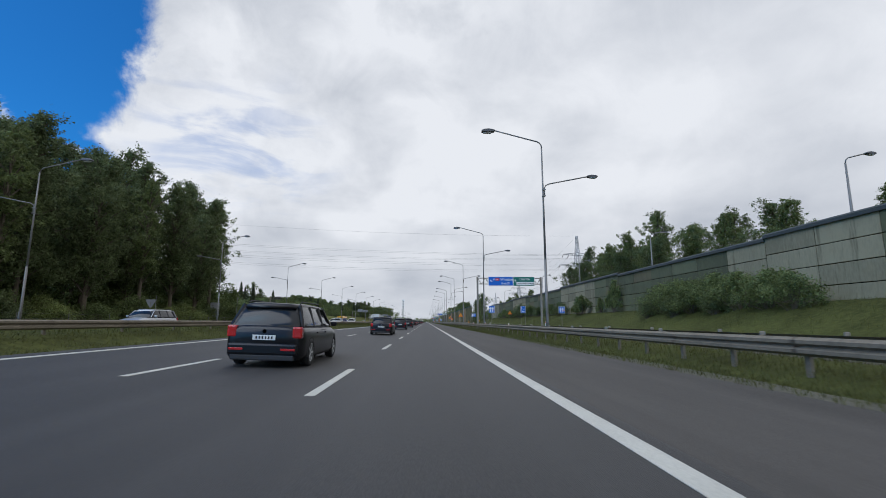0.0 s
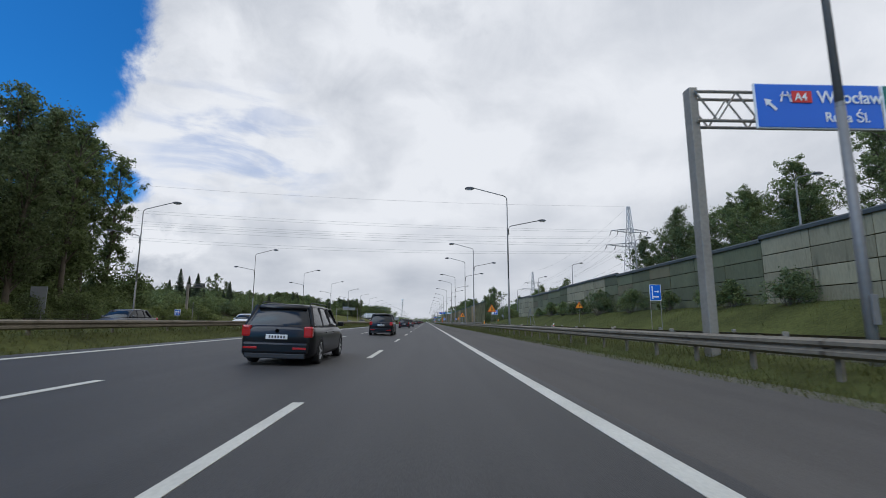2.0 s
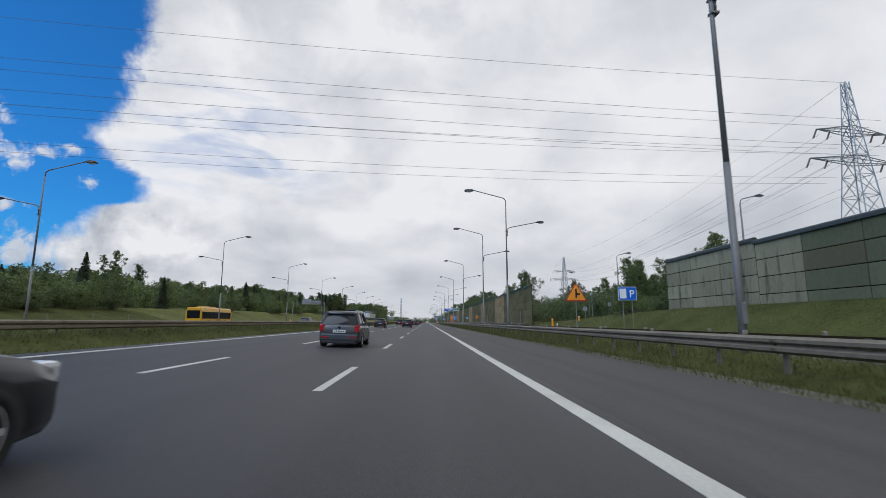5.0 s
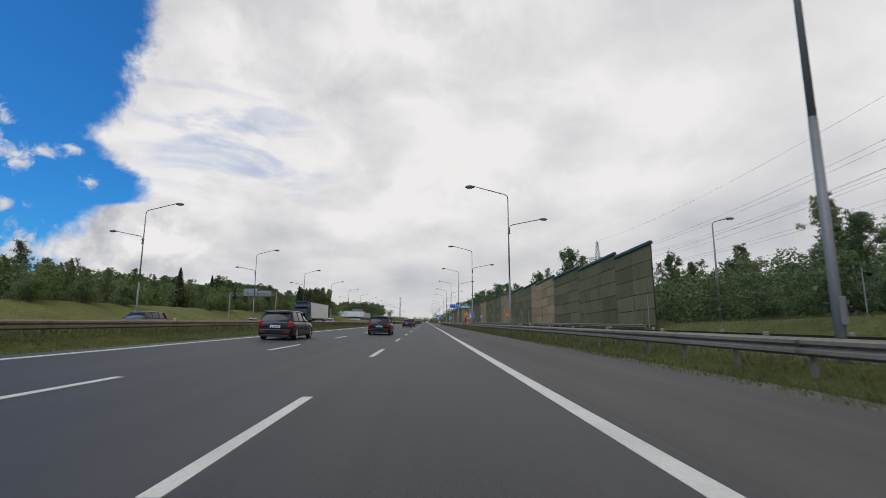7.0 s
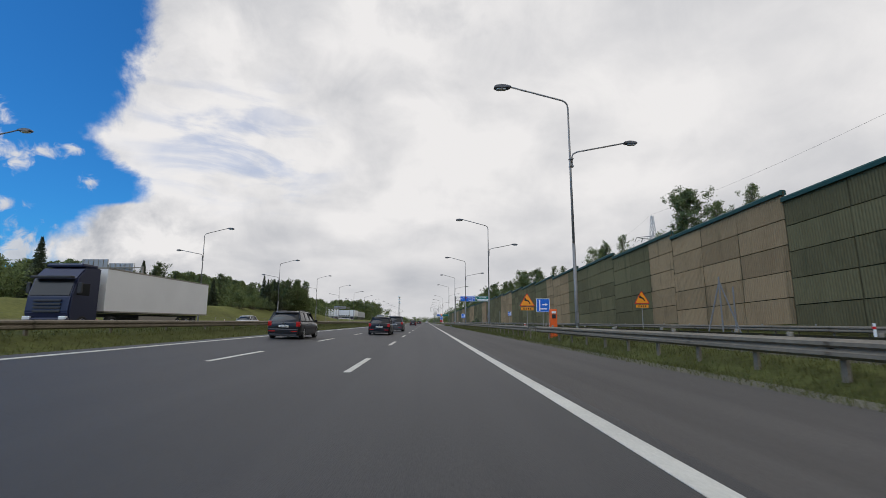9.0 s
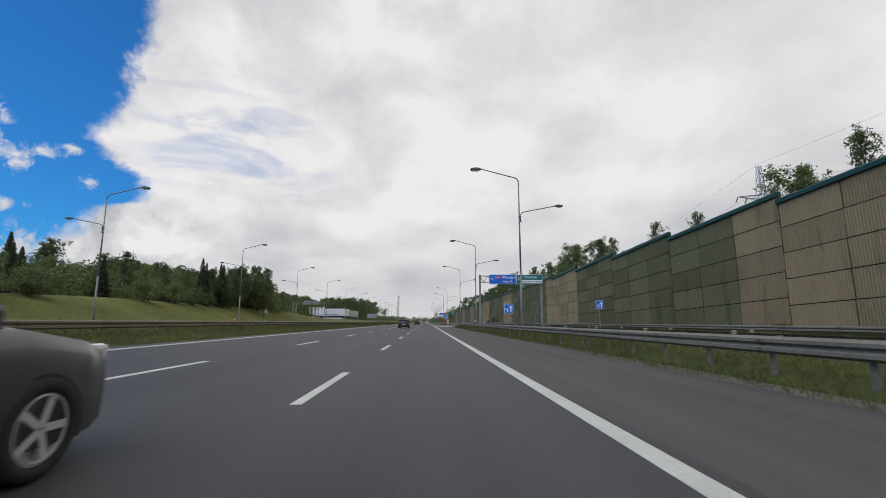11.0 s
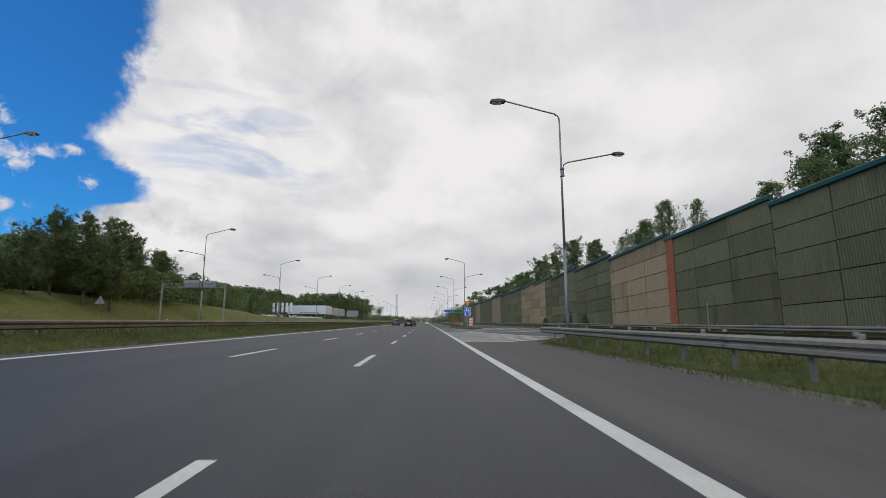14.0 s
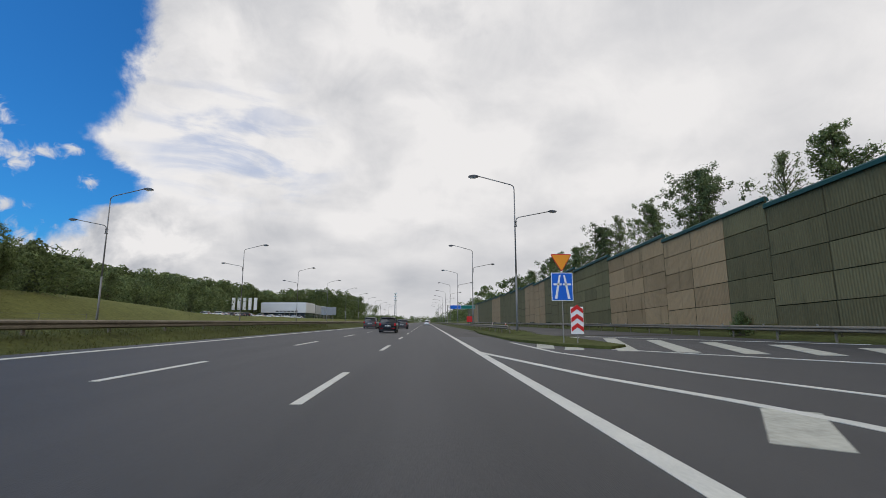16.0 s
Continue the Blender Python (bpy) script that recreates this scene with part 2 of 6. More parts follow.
head_clear = material("clear_head_lamp", (0.60, 0.62, 0.64), rough=0.12, vary=0.05, coat=0.6)
plate_white = material("plate_white", (0.70, 0.70, 0.68), rough=0.5, vary=0.05)
ink = material("black_ink", (0.015, 0.015, 0.015), rough=0.6, vary=0.05)
sign_blue = material("blue_sign_sheet", (0.006, 0.125, 0.58), rough=0.4, vary=0.08, scale=1.0)
sign_green = material("green_sign_sheet", (0.004, 0.150, 0.120), rough=0.4, vary=0.08, scale=1.0)
sign_white = material("white_sign_sheet", (0.80, 0.80, 0.78), rough=0.45, vary=0.06)
sign_red = material("red_sign_sheet", (0.58, 0.02, 0.018), rough=0.4, vary=0.08)
sign_orange = material("orange_sign_sheet", (0.85, 0.30, 0.015), rough=0.4, vary=0.08)
sign_back = material("grey_sign_back", (0.30, 0.31, 0.32), rough=0.5, metal=0.4, vary=0.12)
flag_mat = material("white_flag_cloth", (0.80, 0.80, 0.80), rough=0.8, vary=0.06)
cladding = material("white_cladding", (0.62, 0.63, 0.64), rough=0.5, vary=0.08, scale=5)
cladding_grey = material("grey_cladding", (0.36, 0.38, 0.40), rough=0.5, vary=0.1, scale=5)
shop_glass = material("dark_shop_glass", (0.03, 0.04, 0.05), rough=0.08, vary=0.05, spec=0.7)
wire_mat = material("power_cable", (0.10, 0.10, 0.11), rough=0.5, metal=0.5, vary=0.05)
cab_glass = material("dark_cab_glass", (0.012, 0.013, 0.015), rough=0.2, vary=0.02, spec=0.2)
cab_blue = material("dark_blue_cab_paint", (0.012, 0.016, 0.045), rough=0.4, metal=0.1, vary=0.08, spec=0.4)
insulator = material("brown_insulator", (0.05, 0.035, 0.03), rough=0.3, vary=0.1)

paints = {}


def paint(name, base, metal=0.3):
    if name not in paints:
        paints[name] = material(name + "_car_paint", base, rough=0.32, metal=metal, vary=0.05, coat=0.25, spec=0.35)
    return paints[name]


# ---------- mesh helpers ----------


def box(bm, c, s, bev=0.0, turn=None):
    m = Matrix.Translation(c) @ (turn.to_4x4() if turn else Matrix()) @ Matrix.Diagonal((*s, 1))
    r = bmesh.ops.create_cube(bm, size=1, matrix=m)
    if bev:
        e = list({e for v in r["verts"] for e in v.link_edges})
        bmesh.ops.bevel(bm, geom=e, offset=bev, segments=2, affect="EDGES", profile=0.6)
    return bm


def tube(bm, pts, radii, n=8, caps=True):
    """A round tube through points, with a radius for each."""
    rings = []
    pts = [Vector(p) for p in pts]
    if isinstance(radii, (int, float)):
        radii = [radii] * len(pts)
    radii = [float(r) for r in radii]
    for i, p in enumerate(pts):
        d = (pts[min(i + 1, len(pts) - 1)] - pts[max(i - 1, 0)]).normalized()
        a = d.cross(Vector((0, 0, 1)) if abs(d.z) < 0.95 else Vector((0, 1, 0))).normalized()
        b = d.cross(a)
        rings.append([bm.verts.new(p + radii[i] * (math.cos(k * math.tau / n) * a + math.sin(k * math.tau / n) * b)) for k in range(n)])
    for r, s in zip(rings, rings[1:]):
        for k in range(n):
            bm.faces.new((r[k], r[(k + 1) % n], s[(k + 1) % n], s[k]))
    if caps:
        bm.faces.new(rings[0][::-1])
        bm.faces.new(rings[-1])
    return bm


def prism(bm, pts, axis, a, b):
    """A flat outline pushed from a to b along the axis ('x', 'y' or 'z')."""
    def at(p, h):
        return {"x": (h, p[0], p[1]), "y": (p[0], h, p[1]), "z": (p[0], p[1], h)}[axis]
    lo = [bm.verts.new(at(p, a)) for p in pts]
    hi = [bm.verts.new(at(p, b)) for p in pts]
    n = len(pts)
    for k in range(n):
        bm.faces.new((lo[k], lo[(k + 1) % n], hi[(k + 1) % n], hi[k]))
    bm.faces.new(lo[::-1])
    bm.faces.new(hi)
    return bm


def mesh_of(name, bm, mat, smooth=False):
    bmesh.ops.recalc_face_normals(bm, faces=bm.faces)
    me = bpy.data.meshes.new(name)
    bm.to_mesh(me)
    bm.free()
    for m in (mat if isinstance(mat, (list, tuple)) else [mat]):
        me.materials.append(m)
    if smooth:
        for f in me.polygons:
            f.use_smooth = True
    return me


def part(name, bm, mat, parent, label="", smooth=False):
    """Links a bmesh as one mesh object under a thing or a part."""
    me = bm if isinstance(bm, bpy.types.Mesh) else mesh_of(name, bm, mat, smooth)
    ob = new(name, me)
    ob.parent = parent
    return tagged(ob, label)


def thing(name, label, category, group="", m=None):
    ob = new(name)
    ob.empty_display_size = 0.2
    if m is not None:
        ob.matrix_basis = m
    return tagged(ob, label, category, group)


def mesh_thing(name, bm, mat, label, category, group="", kind="", smooth=False):
    return tagged(new(name, bm if isinstance(bm, bpy.types.Mesh) else mesh_of(name, bm, mat, smooth)), label, category, group, kind)


def smoothstep(a, b, x):
    t = min(1, max(0, (x - a) / (b - a)))
    return t * t * (3 - 2 * t)


# ---------- ground and roads ----------
LANE_1, LANE_2, EDGE_L, EDGE_R = -1.75, -5.5, -9.6, 1.9
END = 1300.0


def road_z(x):
    """The carriageway falls from the median to the nearside lane."""
    return 0.0 if x > -1.75 else 0.033 * (-1.75 - x)


def bank_h(y):
    return 2.2 + 2.4 * smoothstep(150, 300, y) + 1.2 * smoothstep(330, 400, y) - 3.0 * smoothstep(490, 580, y)


def ground_z(x, y):
    if x < -48:
        t = smoothstep(-48, -66, x)
        far = smoothstep(-80, -160, x)
        return 0.42 + bank_h(y) * t + 6 * far * smoothstep(150, 400, y)
    if x < -10.3:
        return 0.24 + 0.60 * smoothstep(-11.2, -13.2, x) - 0.46 * smoothstep(-13.2, -14.6, x)
    if x < 5.6:
        return road_z(x) - 0.06
    if 392 < y < 455 and x < 20.4:
        return -0.14
    foot = 2.35 * (1 - smoothstep(172, 235, y)) + 0.9 * smoothstep(172, 235, y)
    if x < 24.5:
        t = smoothstep(17.5 + 3 * smoothstep(172, 228, y), 24.5, x)
        return -0.02 + 0.06 * smoothstep(5.6, 7.5, x) + (foot - 0.04) * t + 0.34 * smoothstep(6.0, 7.3, x) * (1 - smoothstep(7.6, 8.6, x))
    return foot + 0.02 + 0.05 * (x - 24.5) + 12 * smoothstep(60, 300, x)


def ground_sheet():
    xs = [-2500, -900, -400, -240, -160, -130, -110, -95, -85, -78, -72, -68, -64, -61, -58, -55, -52, -50, -48, -46, -36, -27.5, -14.6, -13.8, -13.2, -12.4, -11.6, -11.0, -10.5, -10.0, -5.5, -1.75, 1.98, 5.4, 5.9, 6.3, 6.7, 7.3, 7.6, 8.1, 8.6, 12, 16.8, 17.5, 19, 20.5, 22, 23.5, 24.6, 28, 36, 48, 60, 90, 140, 300, 900, 2500]
    ys = [-300, -120, -60] + [k * 8.0 - 40 for k in range(90)] + [700, 760, 840, 950, 1100, 1300, 1800, 2800, 4500]
    verts = []
    for y in ys:
        for x in xs:
            bumpy = 0.25 * noise.noise((x * 0.08, y * 0.05, 0.0)) if x < -49 or x > 26 else 0.0
            verts.append((x, y, ground_z(x, y) + bumpy))
    w = len(xs)
    faces, mats = [], []
    for j in range(len(ys) - 1):
        for i in range(w - 1):
            faces.append((j * w + i, j * w + i + 1, (j + 1) * w + i + 1, (j + 1) * w + i))
            mats.append(1 if xs[i] < -46.5 and xs[i] > -75 and ys[j] > 230 else 0)
    me = bpy.data.meshes.new("ground")
    me.from_pydata(verts, [], faces)
    me.materials.append(grass_mat)
    me.materials.append(meadow_mat)
    me.polygons.foreach_set("material_index", mats)
    me.polygons.foreach_set("use_smooth", [True] * len(faces))
    return tagged(new("ground", me), "grassy ground with rough verges and banks", "ground", kind="structure")


ground_sheet()


def strip(name, x_z, y0, y1, mat, label, category, kind="structure", step=40.0):
    """A long slab with the cross-section x_z (list of x, z), thick 0.3 m."""
    bm = bmesh.new()
    n = max(1, int((y1 - y0) / step))
    prev = None
    for k in range(n + 1):
        y = y0 + (y1 - y0) * k / n
        top = [bm.verts.new((x, y, z)) for x, z in x_z]
        bot = [bm.verts.new((x, y, z - 0.3)) for x, z in reversed(x_z)]
        ring = top + bot
        if prev:
            for i in range(len(ring)):
                bm.faces.new((prev[i], prev[(i + 1) % len(ring)], ring[(i + 1) % len(ring)], ring[i]))
        prev = ring
    return mesh_thing(name, bm, mat, label, category, kind=kind)


strip("road", [(-10.4, road_z(-10.4)), (-5.5, road_z(-5.5)), (-1.75, 0), (2.2, 0.0)], -60, END, asphalt, "dark grey three-lane asphalt carriageway", "road")
strip("road_shoulder", [(2.2, 0.0), (5.9, -0.01)], -60, 395, asphalt_old, "worn grey asphalt hard shoulder", "road")
strip("road_opposite", [(-27.2, 0.46), (-14.4, 0.46)], -60, END, asphalt, "grey asphalt carriageway beyond the median", "road")
strip("road_side_far", [(-46.0, 0.47), (-36.0, 0.47)], -60, END, asphalt_old, "grey asphalt side road beyond the opposite carriageway", "road")
strip("road_side_near", [(8.9, 0.08), (16.6, 0.08)], -60, 228, asphalt_old, "grey asphalt collector road beside the carriageway", "road")
strip("road_side_wall", [(8.9, 0.08), (20.2, 0.08)], 228, 395, asphalt_old, "grey asphalt collector road beside the carriageway", "road")
strip("road_junction", [(2.2, 0.0), (6.0, 0.0), (20.2, 0.08)], 395, 456, asphalt, "asphalt junction between carriageway and collector road", "road")
strip("road_shoulder_far", [(2.2, 0.0), (5.9, -0.01)], 456, END, asphalt_old, "worn grey asphalt hard shoulder beyond the junction", "road")
strip("road_side_beyond", [(8.9, 0.08), (20.2, 0.08)], 456, END, asphalt_old, "grey asphalt collector road beyond the junction", "road")


def slab(bm, a, b, width, z0, lift=0.006):
    """A painted bar on the road from a to b (x, y)."""
    a, b = Vector((*a, 0)), Vector((*b, 0))
    s = (b - a).normalized().cross(Vector((0, 0, 1))) * width / 2
    pts = [a + s, a - s, b - s, b + s]
    lo = [bm.verts.new((p.x, p.y, z0(p.x) - 0.01)) for p in pts]
    hi = [bm.verts.new((p.x, p.y, z0(p.x) + lift)) for p in pts]
    bm.faces.new(hi)
    for k in range(4):
        bm.faces.new((lo[k], lo[(k + 1) % 4], hi[(k + 1) % 4], hi[k]))


def line(name, x, y0, y1, width, label):
    bm = bmesh.new()
    n = int((y1 - y0) / 20)
    for k in range(n):
        slab(bm, (x, y0 + (y1 - y0) * k / n), (x, y0 + (y1 - y0) * (k + 1) / n), width, road_z)
    return mesh_thing(name, bm, road_paint, label, "road marking", kind="structure")


line("edge_line_right", EDGE_R, -40, 438, 0.24, "solid white edge line along the hard shoulder")
line("edge_line_right_beyond", EDGE_R, 438, 1200, 0.24, "solid white edge line beyond the merge")
line("edge_line_left", EDGE_L, -40, 1200, 0.24, "solid white edge line beside the grass median")

dash_mesh = {}
for lane_x in (LANE_1, LANE_2):
    bm = bmesh.new()
    slab(bm, (lane_x, 0), (lane_x, 4), 0.16, road_z)
    dash_mesh[lane_x] = mesh_of("lane_dash", bm, road_paint)
for lane_x in (LANE_1, LANE_2):
    for k in range(-3, 80):
        ob = tagged(new("lane_dash", dash_mesh[lane_x]), "white painted lane dash on dark asphalt", "road marking", "lane dashes")
        y = 7.3 + 12 * k + (1.6 if lane_x == LANE_2 else 0)
        ob.matrix_basis = pose(0, y + 0.9 * smoothstep(250, 330, y) * (1 - smoothstep(385, 435, y)), 0)


bm = bmesh.new()
prev = None
for k in range(330):
    y = -10 + 1.23 * k
    a = 5.62 + 0.13 * noise.noise((0, y * 0.7, 0)) + 0.1 * noise.noise((3, y * 2.9, 0))
    pair = (bm.verts.new((a, y, -0.016)), bm.verts.new((6.0 + 0.1 * noise.noise((7, y, 0)), y, 0.035)))
    if prev:
        bm.faces.new((prev[0], prev[1], pair[1], pair[0]))
    prev = pair
mesh_thing("verge_edge", bm, dirt_mat, "strip of grit and dirt along the pavement edge", "verge", kind="structure")


# ---------- guard rails ----------
def w_beam_mesh(length, mat):
    """A W-profile steel beam along y."""
    prof = [(0.0, 0.0), (0.03, 0.02), (0.08, 0.05), (0.08, 0.11), (0.015, 0.15), (0.015, 0.17), (0.08, 0.21), (0.08, 0.27), (0.03, 0.30), (0.0, 0.32)]
    back = [(x - 0.012, z) for x, z in reversed(prof)]
    bm = bmesh.new()
    prism(bm, prof + back, "y", 0, length)
    return mesh_of("beam", bm, mat)


def rail_post_mesh(mat, h):
    bm = bmesh.new()
    box(bm, (0, 0, h / 2 - 0.15), (0.06, 0.12, h + 0.3))
    box(bm, (0.07, 0, h - 0.16), (0.12, 0.10, 0.2))
    return mesh_of("post", bm, mat)


BEAM = 4.0
beam_mesh = w_beam_mesh(BEAM + 0.12, rail_steel)
post_mesh = rail_post_mesh(rail_steel, 0.74)
bolt_bm = bmesh.new()
box(bolt_bm, (0.0, 0, 0.03), (0.10, 0.05, 0.09), 0.015)
reflector_mesh = mesh_of("reflector", bolt_bm, steel)


def guard_rail(x, y0, y1, z, face, label, reflectors=False, every=1):
    """A run of steel guard rail along y whose beam faces +x (1) or -x (-1)."""
    rail = thing("guard_rail", label, "guard rail", "guard rails", pose(x, y0, z))
    n = int((y1 - y0) / BEAM)
    for k in range(n):
        b = part("beam", beam_mesh, None, rail)
        b.matrix_basis = pose(0.13 * face, k * BEAM, 0.45) @ Matrix.Diagonal((face, 1, 1, 1))
        p = part("post", post_mesh, None, rail)
        p.matrix_basis = pose(0, k * BEAM, 0) @ Matrix.Diagonal((face, 1, 1, 1))
        if every == 2:
            p = part("post", post_mesh, None, rail)
            p.matrix_basis = pose(0, k * BEAM + 2, 0) @ Matrix.Diagonal((face, 1, 1, 1))
        if reflectors:
            r = part("reflector", reflector_mesh, None, rail)
            r.matrix_basis = pose(0.05 * face, k * BEAM + 1.0, 0.78)
    return rail


guard_rail(6.6, -20, 264, 0.07, -1, "weathered grey steel guard rail along the hard shoulder", True, 2)
guard_rail(6.5, 266, 394, 0.07, -1, "grey steel guard rail ending at the junction", True, 2)
guard_rail(6.6, 458, 700, 0.07, -1, "grey steel guard rail starting behind the traffic island", False)
guard_rail(8.2, -20, 392, 0.05, 1, "grey steel guard rail facing the collector road", True)
guard_rail(-12.6, -20, 640, 0.40, 1, "grey steel guard rail on the grass median", False)
guard_rail(20.7, 228, 640, 0.12, -1, "grey steel guard rail in front of the noise wall", True)


# ---------- street lamps ----------
def lamp_head(parent, at, side, size=1.0):
    """A flat cobra-head lamp at the end of an arm; side: the way it points along x."""
    bm = bmesh.new()
    prof = [(0.0, 0.03), (0.12, 0.10), (0.45, 0.15), (0.80, 0.10), (0.92, 0.0), (0.85, -0.07), (0.5, -0.10), (0.1, -0.05)]
    prism(bm, [(side * x * size, z * size) for x, z in prof], "y", -0.17 * size, 0.17 * size)
    bmesh.ops.bevel(bm, geom=list(bm.edges), offset=0.03 * size, segments=1, affect="EDGES")
    h = part("lamp_head", bm, lamp_mat, parent, "dark grey lamp head")
    h.matrix_basis = pose(*at)
    bm = bmesh.new()
    box(bm, (side * 0.52 * size, 0, -0.10 * size), (0.5 * size, 0.24 * size, 0.08 * size), 0.03)
    part("lens", bm, lens_mat, h, "clear lens")
    return h


def double_lamp(main, m, label, group):
    """A tall tapered pole with a long arm at its top and a short one lower down on the other side."""
    t = thing("street_lamp", label, "street lamp", group, m)
    bm = bmesh.new()
    tube(bm, [(0, 0, -0.9), (0, 0, 4.6)], [0.095, 0.080], 12)
    tube(bm, [(0, 0, 4.6), (0, 0, 4.7)], [0.080, 0.072], 12, False)
    part("lower_pole", bm, pole_mat, t, smooth=True)
    bm = bmesh.new()
    tube(bm, [(0, 0, 4.6), (0, 0, 12.0)], [0.072, 0.045], 10)
    part("upper_pole", bm, pole_mat, t, smooth=True)
    bm = bmesh.new()
    pts = [(0, 0, 11.9)] + [(main * 0.5 * (1 - math.cos(a)), 0, 12.0 + 0.42 * math.sin(a)) for a in (0.3, 0.7, 1.1, 1.45)] + [(main * 3.05, 0, 13.1)]
    tube(bm, pts, 0.045, 8)
    part("long_arm", bm, pole_mat, t, smooth=True)
    bm = bmesh.new()
    pts = [(-main * 0.10, 0, 8.7), (-main * 0.10, 0, 9.25), (-main * 0.16, 0, 9.42), (-main * 0.38, 0, 9.54), (-main * 2.9, 0, 10.05)]
    tube(bm, pts, 0.04, 8)
    part("short_arm", bm, pole_mat, t, smooth=True)
    for z in (8.75, 9.15):
        bm = bmesh.new()
        box(bm, (-main * 0.05, 0, z), (0.22, 0.2, 0.07), 0.015)
        part("clamp", bm, pole_mat, t)
    lamp_head(t, (main * 3.0, 0, 13.05), main, 1.0)
    lamp_head(t, (-main * 2.85, 0, 10.05), -main, 0.8)
    bm = bmesh.new()
    box(bm, (0.0, -0.125, 1.0), (0.12, 0.03, 0.5), 0.01)
    part("service_door", bm, pole_mat, t)
    return t


LAMP_STEP = 33.0
LAMP_Y = [28.6, 60.2, 94.4, 125.7, 142.3, 174.0, 192.3, 225.4, 259.6, 292.0, 325.6, 359.4, 392.7, 459.0]
LAMP_Y += [LAMP_Y[-1] + 36.5 * k for k in range(1, 10)]
first = double_lamp(-1, pose(7.4, 28.6 - LAMP_STEP, 0.3), "grey steel street lamp with two arms behind the guard rail", "street lamps beside the shoulder")
for y in LAMP_Y:
    copy_thing(first, pose(7.4, y, 0.3))
first = double_lamp(1, pose(-30.2, 36.0 - LAMP_STEP, 0.6), "grey steel street lamp with two arms beyond the opposite carriageway", "street lamps beyond the opposite carriageway")
for k in range(0, 24):
    copy_thing(first, pose(-30.2, 36.0 + LAMP_STEP * k, 0.6))


def single_lamp(m, label):
    t = thing("street_lamp", label, "street lamp", "street lamps behind the noise wall", m)
    bm = bmesh.new()
    tube(bm, [(0, 0, -0.3), (0, 0, 4.6), (0, 0, 9.6)], [0.12, 0.10, 0.06], 10)
    part("pole", bm, pole_mat, t, smooth=True)
    bm = bmesh.new()
    tube(bm, [(0, 0, 9.5), (0.05, 0, 9.8), (0.25, 0, 9.98), (1.5, 0, 10.3)], 0.045, 8)
    part("arm", bm, pole_mat, t, smooth=True)
    lamp_head(t, (1.45, 0, 10.3), 1, 0.9)
    return t


first = single_lamp(pose(29.0, 30.0, 2.4), "grey steel street lamp with one arm behind the noise wall")
for k in range(1, 8):
    copy_thing(first, pose(29.0, 30.0 + 28.5 * k, 2.4 - (1.2 if k > 5 else 0)))


# ---------- noise walls ----------
def ribbed_panel(name, length, height, mat, ribs):
    """A concrete panel facing -x with upright ribs, built from y=0 and z=0 upward."""
    bm = bmesh.new()
    if not ribs:
        box(bm, (0, length / 2, height / 2), (0.12, length, height), 0.02)
        return mesh_of(name, bm, mat)
    n = ribs
    pts = [(0.06, 0.0)]
    for k in range(n):
        a = length * k / n
        w = length / n
        pts += [(-0.03, a + 0.02 * w), (-0.06, a + 0.25 * w), (-0.06, a + 0.6 * w), (-0.03, a + 0.85 * w)]
    pts += [(-0.03, length), (0.06, length)]
    prism(bm, pts, "z", 0, height)
    return mesh_of(name, bm, mat)


def tone_of(y, bands):
    for a, b in bands:
        if a <= y < b:
            return True
    return False


